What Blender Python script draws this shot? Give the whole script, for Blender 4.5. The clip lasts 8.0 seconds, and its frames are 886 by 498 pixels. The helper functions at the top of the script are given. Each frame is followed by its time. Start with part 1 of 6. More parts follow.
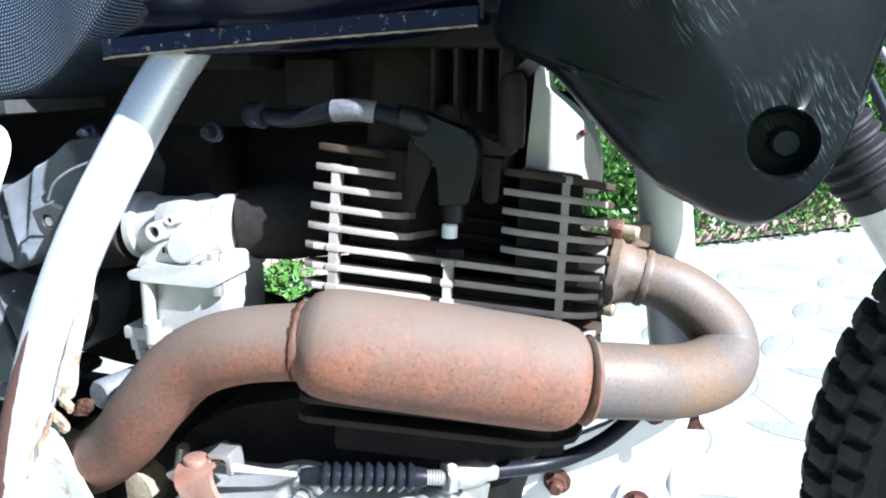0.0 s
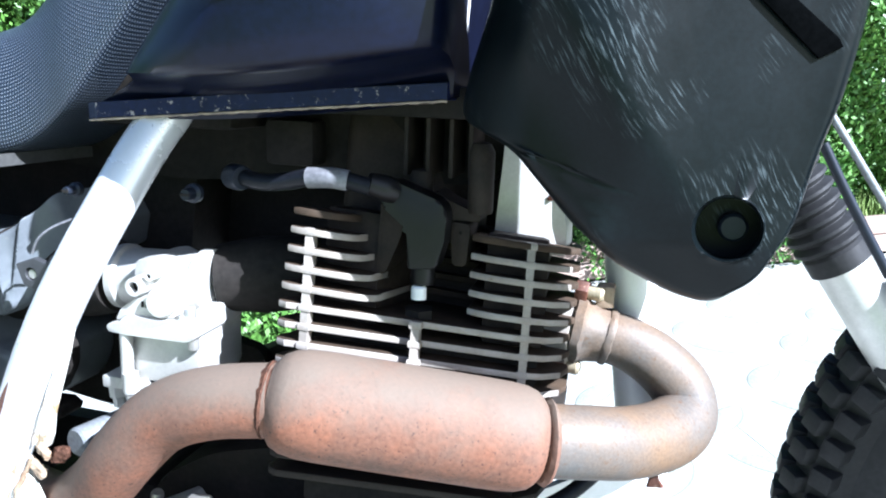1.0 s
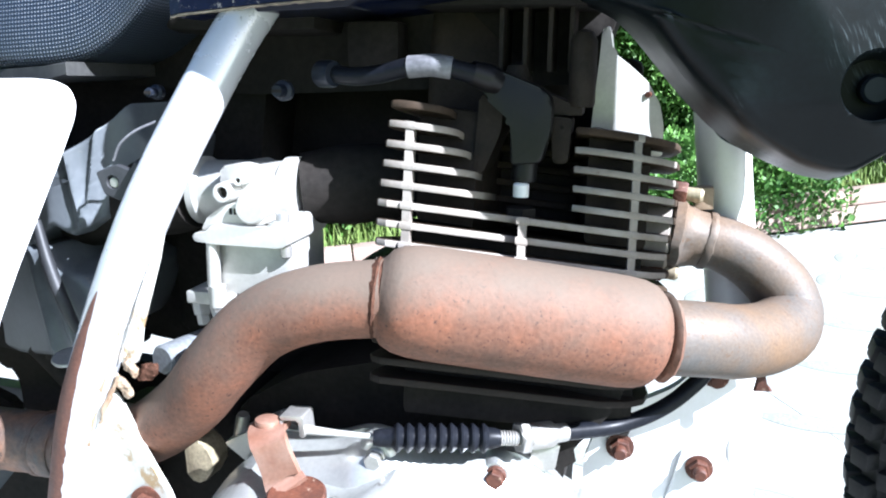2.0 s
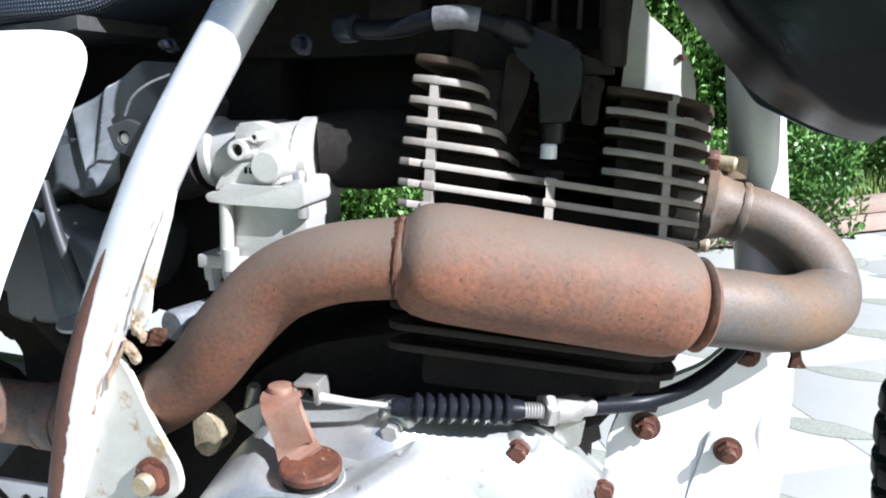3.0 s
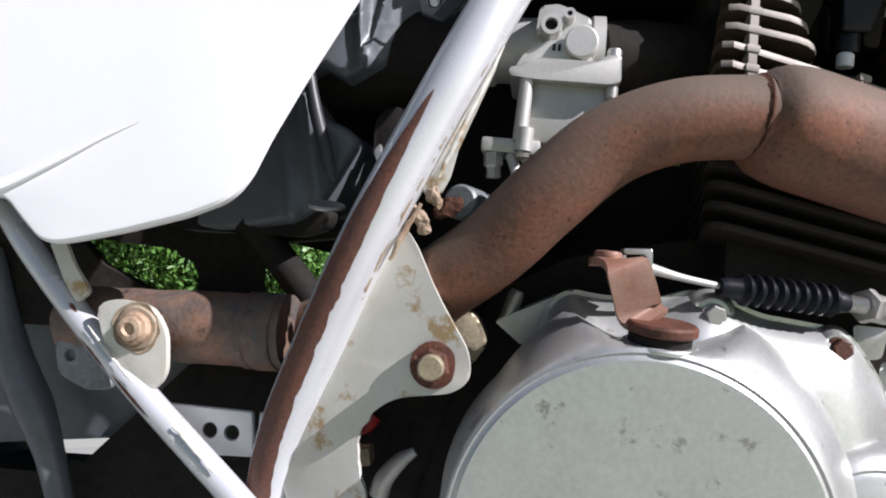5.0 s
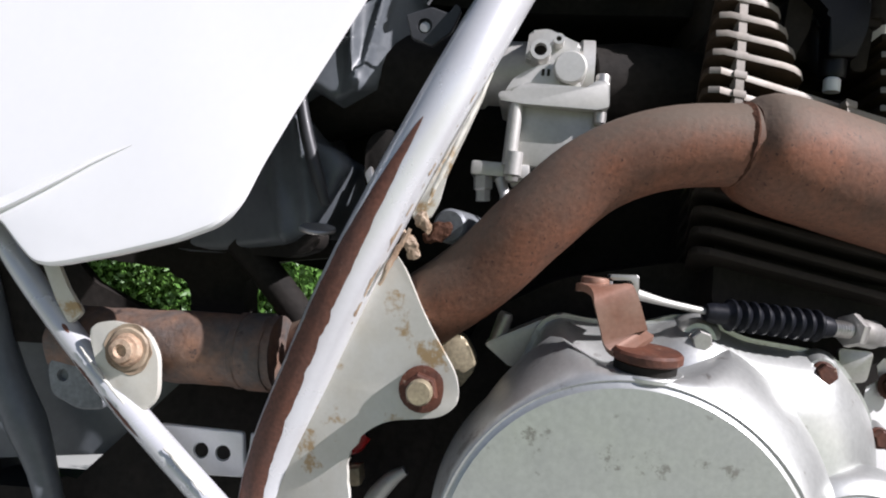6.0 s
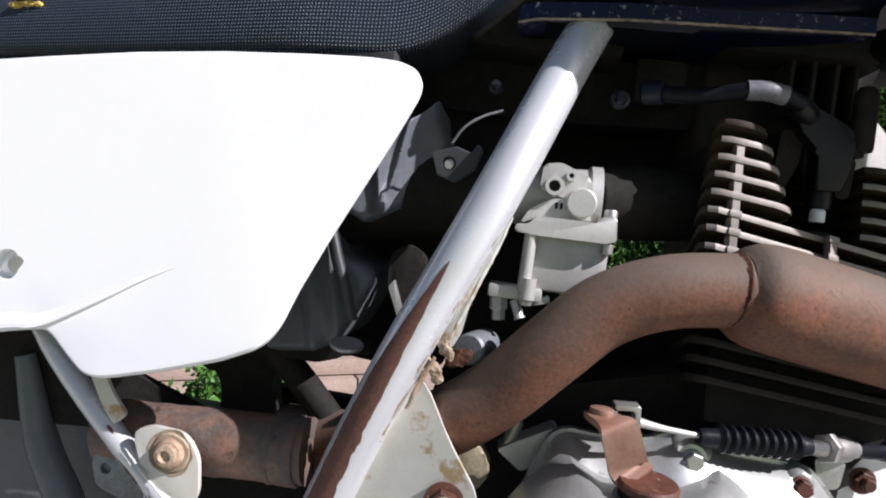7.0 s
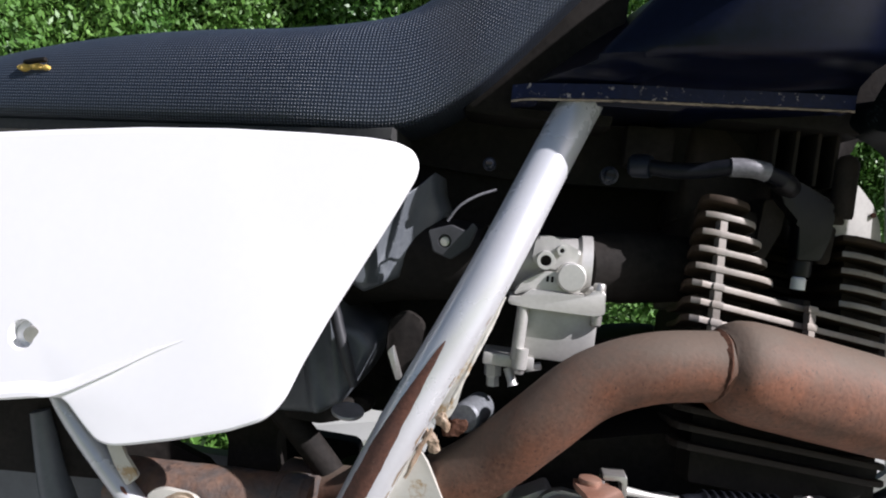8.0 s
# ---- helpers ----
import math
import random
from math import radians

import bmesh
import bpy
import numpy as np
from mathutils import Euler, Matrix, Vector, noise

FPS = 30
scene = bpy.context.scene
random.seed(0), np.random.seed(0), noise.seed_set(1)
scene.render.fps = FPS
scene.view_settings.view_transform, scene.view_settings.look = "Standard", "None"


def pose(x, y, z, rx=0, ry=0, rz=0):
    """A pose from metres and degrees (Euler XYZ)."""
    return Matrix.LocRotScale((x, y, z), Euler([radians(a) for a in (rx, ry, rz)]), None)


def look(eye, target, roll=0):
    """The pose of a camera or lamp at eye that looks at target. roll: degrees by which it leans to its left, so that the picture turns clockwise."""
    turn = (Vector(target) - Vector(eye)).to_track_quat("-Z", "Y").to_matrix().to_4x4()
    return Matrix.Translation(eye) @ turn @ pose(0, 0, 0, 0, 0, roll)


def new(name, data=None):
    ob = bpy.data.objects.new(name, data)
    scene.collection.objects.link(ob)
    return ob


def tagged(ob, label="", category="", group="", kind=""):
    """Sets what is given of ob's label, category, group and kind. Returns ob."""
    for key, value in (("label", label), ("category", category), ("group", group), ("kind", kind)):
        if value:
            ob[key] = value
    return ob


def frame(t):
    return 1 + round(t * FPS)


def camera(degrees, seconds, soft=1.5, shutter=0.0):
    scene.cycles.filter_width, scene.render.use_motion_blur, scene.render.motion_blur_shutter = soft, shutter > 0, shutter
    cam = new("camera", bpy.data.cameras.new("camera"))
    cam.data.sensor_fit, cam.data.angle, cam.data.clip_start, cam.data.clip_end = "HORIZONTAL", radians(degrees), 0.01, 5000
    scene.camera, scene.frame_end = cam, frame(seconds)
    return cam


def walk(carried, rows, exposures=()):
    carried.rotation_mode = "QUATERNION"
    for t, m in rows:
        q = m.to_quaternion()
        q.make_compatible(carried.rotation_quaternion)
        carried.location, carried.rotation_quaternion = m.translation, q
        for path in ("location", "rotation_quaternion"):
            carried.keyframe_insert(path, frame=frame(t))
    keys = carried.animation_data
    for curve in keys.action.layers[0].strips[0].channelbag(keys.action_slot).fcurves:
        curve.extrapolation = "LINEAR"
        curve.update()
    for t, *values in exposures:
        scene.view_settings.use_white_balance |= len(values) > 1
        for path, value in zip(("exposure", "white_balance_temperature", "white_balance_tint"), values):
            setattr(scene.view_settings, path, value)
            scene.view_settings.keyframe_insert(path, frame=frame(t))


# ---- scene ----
cam = camera(62.05, 8.0, soft=2.0)
PATH = [
    (0, (0.0956, -0.2936, 0.6618), (0.0021, 0.0358, 0.5889), -5.22),
    (0.5, (0.1233, -0.2841, 0.6645), (0.0210, 0.0448, 0.6022), -5.34),
    (1, (0.1133, -0.2983, 0.6870), (0.0216, 0.0329, 0.6209), -3.89),
    (1.5, (0.0865, -0.3008, 0.6494), (-0.0004, 0.0322, 0.5852), -4.58),
    (1.7, (0.0677, -0.3091, 0.6482), (-0.0193, 0.0225, 0.5773), -5.15),
    (2.8, (0.0451, -0.2960, 0.6212), (-0.0445, 0.0353, 0.5525), -5.01),
    (3, (0.0408, -0.2989, 0.6192), (-0.0485, 0.0329, 0.5526), -4.50),
    (3.5, (-0.0190, -0.3091, 0.5684), (-0.0949, 0.0299, 0.5260), -0.67),
    (4, (-0.1039, -0.3139, 0.5186), (-0.1601, 0.0312, 0.5025), -1.45),
    (4.5, (-0.1516, -0.3248, 0.5089), (-0.1915, 0.0229, 0.5028), -0.89),
    (4.7, (-0.1511, -0.3257, 0.4994), (-0.1917, 0.0219, 0.4995), -0.48),
    (5.8, (-0.1495, -0.3245, 0.4918), (-0.1901, 0.0230, 0.5030), 0.93),
    (6, (-0.1461, -0.3282, 0.5056), (-0.1873, 0.0193, 0.5125), 0.25),
    (6.5, (-0.1521, -0.3555, 0.5643), (-0.1897, -0.0076, 0.5618), 0.17),
    (7, (-0.1632, -0.3617, 0.5796), (-0.1952, -0.0132, 0.5732), 1.16),
    (7.5, (-0.1641, -0.3671, 0.5928), (-0.1944, -0.0185, 0.5840), 1.02),
    (8, (-0.1606, -0.3775, 0.6275), (-0.1924, -0.0293, 0.6132), 0.92),
]
EXPOSURES = [(0.0, 2.02, 5450, 12), (0.5, 2.14, 5450, 11), (1.0, 2.30, 5350, 11), (1.7, 2.28, 5450, 12), (3.0, 1.58, 5750, 13), (3.5, 1.52, 5880, 15), (4.0, 1.24, 5960, 15), (4.5, 0.86, 6080, 17), (6.0, 0.75, 6130, 18), (8.0, 0.76, 6130, 19)]
# the machine stands nose-down by a few degrees: its own axes
TIP = Matrix.Translation((0, 0, 0.5)) @ pose(0, 0, 0, 0, 6.0, 0) @ Matrix.Translation((0, 0, -0.5))
walk(cam, [(t, look(eye, target, roll)) for t, eye, target, roll in PATH], EXPOSURES)

# ---- light ----
SUN_FROM = Vector((0.775, -0.290, 0.562)).normalized()
world = bpy.data.worlds.new("sky")
scene.world = world
world.use_nodes = True
nt = world.node_tree
sky = nt.nodes.new("ShaderNodeTexSky")
sky.sky_type, sky.sun_disc = "NISHITA", False
sky.sun_elevation = math.asin(SUN_FROM.z)
sky.sun_rotation = math.atan2(SUN_FROM.x, SUN_FROM.y)
nt.nodes["Background"].inputs["Strength"].default_value = 0.04
nt.links.new(sky.outputs["Color"], nt.nodes["Background"].inputs["Color"])
sun = new("sun", bpy.data.lights.new("sun", "SUN"))
sun.data.energy, sun.data.angle, sun.data.color = 5.0, radians(0.5), (1.0, 0.97, 0.93)
sun.matrix_world = look(SUN_FROM * 20, (0, 0, 0))


# ---- materials ----
def material(name, colour, other=None, rough=0.5, metal=0.0, scale=40.0, fine=300.0, bump=0.1, depth=0.001,
             amount=1.0, contrast=0.5, coat=0.0, gloss=0.5, rough_var=0.1, third=None, third_at=0.62, third_scale=2.3):
    """Two-scale mottled surface: colour to other by a broad noise, fine grain and relief."""
    m = bpy.data.materials.new(name)
    m.use_nodes = True
    n, l = m.node_tree.nodes, m.node_tree.links
    b = n["Principled BSDF"]
    other = other or tuple(c * 0.8 for c in colour)
    co = n.new("ShaderNodeTexCoord")
    a = n.new("ShaderNodeTexNoise")
    a.inputs["Scale"].default_value, a.inputs["Detail"].default_value, a.inputs["Roughness"].default_value = scale, 6.0, 0.62
    f = n.new("ShaderNodeTexNoise")
    f.inputs["Scale"].default_value, f.inputs["Detail"].default_value = fine, 4.0
    for q in (a, f):
        l.new(co.outputs["Object"], q.inputs["Vector"])
    ramp = n.new("ShaderNodeValToRGB")
    w = 0.5 - 0.45 * contrast
    ramp.color_ramp.elements[0].position, ramp.color_ramp.elements[1].position = 0.5 - w * 0.6, 0.5 + w * 0.6
    ramp.color_ramp.elements[0].color, ramp.color_ramp.elements[1].color = (*colour, 1), (*other, 1)
    l.new(a.outputs["Fac"], ramp.inputs["Fac"])
    mix = n.new("ShaderNodeMix")
    mix.data_type, mix.blend_type = "RGBA", "MULTIPLY"
    mix.inputs["Factor"].default_value = 0.5 * amount
    grain = n.new("ShaderNodeMapRange")
    grain.inputs["From Min"].default_value, grain.inputs["From Max"].default_value = 0.3, 0.7
    grain.inputs["To Min"].default_value, grain.inputs["To Max"].default_value = 0.45, 1.25
    l.new(f.outputs["Fac"], grain.inputs["Value"])
    l.new(ramp.outputs["Color"], mix.inputs["A"])
    l.new(grain.outputs["Result"], mix.inputs["B"])
    out = mix.outputs["Result"]
    if third:
        t = n.new("ShaderNodeTexNoise")
        t.inputs["Scale"].default_value, t.inputs["Detail"].default_value, t.inputs["Roughness"].default_value = scale * third_scale, 8.0, 0.7
        off = n.new("ShaderNodeVectorMath")
        off.inputs[1].default_value = (3.1, 1.7, 5.3)
        l.new(co.outputs["Object"], off.inputs[0])
        l.new(off.outputs["Vector"], t.inputs["Vector"])
        cut = n.new("ShaderNodeMapRange")
        cut.inputs["From Min"].default_value, cut.inputs["From Max"].default_value = third_at, third_at + 0.06
        l.new(t.outputs["Fac"], cut.inputs["Value"])
        mix2 = n.new("ShaderNodeMix")
        mix2.data_type = "RGBA"
        mix2.inputs["B"].default_value = (*third, 1)
        l.new(cut.outputs["Result"], mix2.inputs["Factor"])
        l.new(out, mix2.inputs["A"])
        out = mix2.outputs["Result"]
    l.new(out, b.inputs["Base Color"])
    b.inputs["Metallic"].default_value = metal
    rr = n.new("ShaderNodeMapRange")
    rr.inputs["To Min"].default_value, rr.inputs["To Max"].default_value = max(rough - rough_var, 0.02), min(rough + rough_var, 1)
    l.new(a.outputs["Fac"], rr.inputs["Value"])
    l.new(rr.outputs["Result"], b.inputs["Roughness"])
    b.inputs["Coat Weight"].default_value = coat
    b.inputs["Specular IOR Level"].default_value = gloss
    if bump:
        bp = n.new("ShaderNodeBump")
        bp.inputs["Strength"].default_value, bp.inputs["Distance"].default_value = bump, depth
        l.new(f.outputs["Fac"], bp.inputs["Height"])
        l.new(bp.outputs["Normal"], b.inputs["Normal"])
    return m


def rusted_pipe():
    """Pitted red-brown rust, mixed towards grey-brown in patches where the pipe faces up."""
    m = material("rusty_pipe", (0.200, 0.084, 0.048), (0.112, 0.066, 0.048), gloss=0.22, rough=0.68, scale=34, fine=420, bump=0.4, depth=0.0005, contrast=0.4, metal=0.05, amount=0.8, third=(0.048, 0.026, 0.020), third_at=0.585, third_scale=16.0)
    n, l = m.node_tree.nodes, m.node_tree.links
    b = n["Principled BSDF"]
    old = b.inputs["Base Color"].links[0].from_socket
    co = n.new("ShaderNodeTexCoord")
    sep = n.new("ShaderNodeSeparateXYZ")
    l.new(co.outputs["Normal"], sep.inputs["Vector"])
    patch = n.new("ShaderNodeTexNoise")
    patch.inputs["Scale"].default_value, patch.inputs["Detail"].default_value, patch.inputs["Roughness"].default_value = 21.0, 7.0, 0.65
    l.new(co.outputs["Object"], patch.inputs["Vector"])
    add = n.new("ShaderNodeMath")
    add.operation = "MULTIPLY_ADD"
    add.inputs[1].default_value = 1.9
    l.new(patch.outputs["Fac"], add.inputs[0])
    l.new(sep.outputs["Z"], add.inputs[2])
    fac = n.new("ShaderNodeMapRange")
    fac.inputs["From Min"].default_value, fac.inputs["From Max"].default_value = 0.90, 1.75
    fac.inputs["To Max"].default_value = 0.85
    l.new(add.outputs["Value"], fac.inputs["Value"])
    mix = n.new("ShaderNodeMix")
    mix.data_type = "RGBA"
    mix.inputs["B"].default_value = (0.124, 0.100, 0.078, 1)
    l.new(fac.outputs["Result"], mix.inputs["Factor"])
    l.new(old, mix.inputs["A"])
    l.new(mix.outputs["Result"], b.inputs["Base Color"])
    return m


RUST_PIPE = rusted_pipe()
SCALED = material("scaled_rust", (0.215, 0.118, 0.074), (0.095, 0.088, 0.084), rough=0.65, scale=45, fine=300, bump=0.6, depth=0.001, contrast=0.55, metal=0.15, amount=0.8, third=(0.05, 0.035, 0.03), third_at=0.60)
HEAT_PIPE = material("heat_stained_pipe", (0.158, 0.100, 0.058), (0.088, 0.090, 0.088), gloss=0.36, rough=0.58, scale=15, fine=620, bump=0.3, depth=0.0004, contrast=0.5, metal=0.12, amount=0.6, third=(0.105, 0.066, 0.042), third_at=0.58, third_scale=22.0)
RUST = material("rust", (0.115, 0.042, 0.024), (0.060, 0.026, 0.018), gloss=0.3, rough=0.6, scale=90, fine=500, bump=0.5, depth=0.0006, amount=0.8, third=(0.27, 0.19, 0.14), third_at=0.62, third_scale=3.0)
CAST = material("cast_alloy", (0.60, 0.59, 0.56), (0.48, 0.47, 0.44), rough=0.46, metal=0.5, scale=30, fine=500, bump=0.12, depth=0.0003, amount=0.22)
COVER = material("cover_alloy", (0.57, 0.58, 0.56), (0.46, 0.47, 0.45), rough=0.40, metal=0.74, scale=22, fine=420, bump=0.12, depth=0.0003, amount=0.3, third=(0.30, 0.29, 0.27), third_at=0.60, third_scale=3.2, rough_var=0.16)
FIN = material("fin_alloy", (0.33, 0.305, 0.275), (0.25, 0.215, 0.18), rough=0.6, metal=0.2, scale=40, fine=500, bump=0.25, depth=0.0003, amount=0.4, third=(0.13, 0.08, 0.05), third_at=0.66)
# much darker tone for the lowest fins
DARKFIN = material("dark_fin", (0.024, 0.021, 0.019), (0.036, 0.030, 0.026), gloss=0.08, rough=0.6, scale=40, fine=500, bump=0.25, depth=0.0003, amount=0.5)
STEEL = material("zinc_steel", (0.5, 0.49, 0.47), (0.38, 0.36, 0.33), rough=0.38, metal=0.7, scale=90, fine=700, bump=0.1, depth=0.0003, amount=0.3)
DIMSTEEL = material("blued_steel", (0.014, 0.019, 0.030), (0.009, 0.011, 0.018), rough=0.4, metal=0.1, gloss=0.3, scale=90, fine=700, bump=0.1, depth=0.0003, amount=0.3)
SILVER = material("silver_paint", (0.66, 0.67, 0.69), (0.60, 0.60, 0.61), rough=0.28, metal=0.35, scale=18, fine=500, bump=0.03, depth=0.0002, amount=0.08, coat=0.3, third=(0.36, 0.27, 0.17), third_at=0.715, third_scale=3.5)
WHITE = material("white_plastic", (0.85, 0.85, 0.85), (0.82, 0.82, 0.815), rough=0.3, scale=6, fine=200, bump=0.0, amount=0.03)
RUBBER = material("black_rubber", (0.022, 0.023, 0.026), (0.035, 0.036, 0.039), rough=0.5, scale=40, fine=400, bump=0.2, depth=0.0004, amount=0.5, third=(0.07, 0.066, 0.06), third_at=0.72)
DUSTSHEEN = material("dust_and_sheen_rubber", (0.080, 0.090, 0.100), (0.120, 0.132, 0.145), rough=0.40, scale=25, fine=300, bump=0.1, depth=0.0003, amount=0.3, third=(0.15, 0.145, 0.135), third_at=0.68)
# grimy parts; in gaps and bores its near-black stands for shade
DARK = material("grime_and_gap_dark", gloss=0.12, colour=(0.014, 0.0130, 0.0118), other=(0.024, 0.0205, 0.0180), rough=0.75, scale=40, fine=300, bump=0.3, depth=0.0006)
TANKBLUE = material("dark_blue_paint", (0.0016, 0.0028, 0.0100), (0.0024, 0.0040, 0.0140), rough=0.30, scale=30, fine=300, bump=0.02, depth=0.0003, gloss=0.22, rough_var=0.06, third=(0.22, 0.22, 0.24), third_at=0.715, third_scale=5.0)
PAVING = material("pale_paving", (0.36, 0.365, 0.345), (0.325, 0.33, 0.305), rough=0.85, scale=3, fine=120, bump=0.25, depth=0.001, amount=0.12)
LEAF = material("hedge_leaf", (0.045, 0.13, 0.018), (0.11, 0.23, 0.040), rough=0.5, scale=3, fine=60, bump=0.0)


# ---- mesh helpers ----
def part(name, bm, mat, parent=None, label="", angle=35):
    me = bpy.data.meshes.new(name)
    bmesh.ops.recalc_face_normals(bm, faces=bm.faces)
    bm.to_mesh(me)
    bm.free()
    for p in me.polygons:
        p.use_smooth = True
    me.set_sharp_from_angle(angle=radians(angle))
    me.materials.append(mat)
    ob = new(name, me)
    if parent:
        ob.parent = parent
    if label:
        tagged(ob, label)
    return ob


def thing(name, base, label, category, group=""):
    ob = new(name)
    ob.matrix_world = base
    ob.empty_display_size = 0.05
    return tagged(ob, label, category, group)


def glide(pts, n=6):
    """A smooth run of points through pts."""
    p = [Vector(q) for q in pts]
    p = [p[0] * 2 - p[1]] + p + [p[-1] * 2 - p[-2]]
    out = []
    for i in range(1, len(p) - 2):
        for k in range(n):
            t = k / n
            a, b, c, d = p[i - 1:i + 3]
            out.append(0.5 * (2 * b + (c - a) * t + (2 * a - 5 * b + 4 * c - d) * t * t + (3 * b - a - 3 * c + d) * t ** 3))
    return out + [p[-2]]


def sweep(bm, pts, radii, seg=20, caps=True, squash=None):
    """A round tube along pts with a radius (or one for all) at each."""
    pts = [Vector(p) for p in pts]
    radii = radii if isinstance(radii, (list, tuple)) else [radii] * len(pts)
    tan = [(pts[min(i + 1, len(pts) - 1)] - pts[max(i - 1, 0)]).normalized() for i in range(len(pts))]
    side = tan[0].orthogonal().normalized()
    rings = []
    for p, t, r in zip(pts, tan, radii):
        side = (side - t * side.dot(t)).normalized()
        up = t.cross(side)
        rings.append([bm.verts.new(p + r * (math.cos(a) * side + math.sin(a) * up)) for a in (2 * math.pi * k / seg for k in range(seg))])
    for a, b in zip(rings, rings[1:]):
        for k in range(seg):
            bm.faces.new((a[k], a[(k + 1) % seg], b[(k + 1) % seg], b[k]))
    if caps:
        bm.faces.new(rings[0][::-1])
        bm.faces.new(rings[-1])
    return bm


def tube(pts, radii, seg=20, caps=True, n=6):
    pts = glide(pts, n) if n > 1 else pts
    if isinstance(radii, (list, tuple)) and n > 1:
        k = len(radii) - 1
        radii = [float(np.interp(i / (len(pts) - 1) * k, range(k + 1), radii)) for i in range(len(pts))]
    return sweep(bmesh.new(), pts, radii, seg, caps)


def lathe(profile, base, axis, seg=28, bm=None):
    """Turns (radius, height) rows round an axis that starts at base."""
    bm = bm or bmesh.new()
    axis = Vector(axis).normalized()
    side = axis.orthogonal().normalized()
    up = axis.cross(side)
    rings = []
    for r, h in profile:
        c = Vector(base) + axis * h
        if r < 1e-6:
            rings.append([bm.verts.new(c)])
        else:
            rings.append([bm.verts.new(c + r * (math.cos(a) * side + math.sin(a) * up)) for a in (2 * math.pi * k / seg for k in range(seg))])
    for a, b in zip(rings, rings[1:]):
        for k in range(seg):
            j = (k + 1) % seg
            if len(a) == 1 and len(b) == 1:
                continue
            if len(a) == 1:
                bm.faces.new((a[0], b[j], b[k]))
            elif len(b) == 1:
                bm.faces.new((a[k], a[j], b[0]))
            else:
                bm.faces.new((a[k], a[j], b[j], b[k]))
    for ring, flip in ((rings[0], True), (rings[-1], False)):
        if len(ring) > 1:
            bm.faces.new(ring[::-1] if flip else ring)
    return bm


def plate(outline, y0, y1, bevel=0.001, lean=(0.0, 0.0), seg=2, bm=None, holes=()):
    """An outline in (x, z), from y0 (near) to y1, with rounded edges. lean: how much y grows by x and by z."""
    own = bm is None
    bm = bm or bmesh.new()
    near = [bm.verts.new((x, y0 + lean[0] * x + lean[1] * z, z)) for x, z in outline]
    far = [bm.verts.new((x, y1 + lean[0] * x + lean[1] * z, z)) for x, z in outline]
    f1 = bm.faces.new(near)
    f2 = bm.faces.new(far[::-1])
    n = len(near)
    for k in range(n):
        bm.faces.new((near[k], far[k], far[(k + 1) % n], near[(k + 1) % n]))
    if bevel:
        edges = list({e for f in (f1, f2) for e in f.edges})
        bmesh.ops.bevel(bm, geom=edges, offset=bevel, segments=seg, profile=0.6, affect="EDGES", clamp_overlap=True)
    return bm


def rounded(outline, r=0.006, n=4):
    """The outline with its corners rounded."""
    out = []
    k = len(outline)
    for i in range(k):
        a, b, c = (Vector((*outline[j % k], 0)) for j in (i - 1, i, i + 1))
        d = min(r, 0.45 * (a - b).length, 0.45 * (c - b).length)
        p, q = b + (a - b).normalized() * d, b + (c - b).normalized() * d
        for s in range(n + 1):
            t = s / n
            v = (1 - t) ** 2 * p + 2 * t * (1 - t) * b + t * t * q
            out.append((v.x, v.y))
    return out


def block(centre, size, bevel=0.002, turn=(0, 0, 0), bm=None):
    bm = bm or bmesh.new()
    m = pose(*centre, *turn) @ Matrix.Diagonal((*size, 1))
    got = bmesh.ops.create_cube(bm, size=1.0, matrix=m)
    if bevel:
        es = list({e for v in got["verts"] for e in v.link_edges})
        bmesh.ops.bevel(bm, geom=es, offset=bevel, segments=2, profile=0.6, affect="EDGES", clamp_overlap=True)
    return bm


def bolt(parent, name, base, axis, r, h, mat, washer=1.5, label=""):
    """A hexagon head on a washer, with a chamfered top."""
    bm = lathe([(0, 0), (r * washer, 0), (r * washer, h * 0.22), (r * 1.02, h * 0.3)], base, axis, 20)
    lathe([(r * 1.0, h * 0.3), (r * 1.0, h * 0.92), (r * 0.86, h), (0, h)], base, axis, 6, bm)
    return part(name, bm, mat, parent, label, 30)


def inset(outline, d):
    """The outline moved inwards by d (counter-clockwise or clockwise)."""
    area = sum(a[0] * b[1] - b[0] * a[1] for a, b in zip(outline, outline[1:] + outline[:1]))
    sign = 1 if area > 0 else -1
    out = []
    n = len(outline)
    for i in range(n):
        a, b, c = (Vector(outline[j % n]) for j in (i - 1, i, i + 1))
        t = ((b - a).normalized() + (c - b).normalized())
        t = t.normalized() if t.length > 1e-6 else Vector((1, 0))
        out.append((b.x - sign * t.y * d, b.y + sign * t.x * d))
    return out


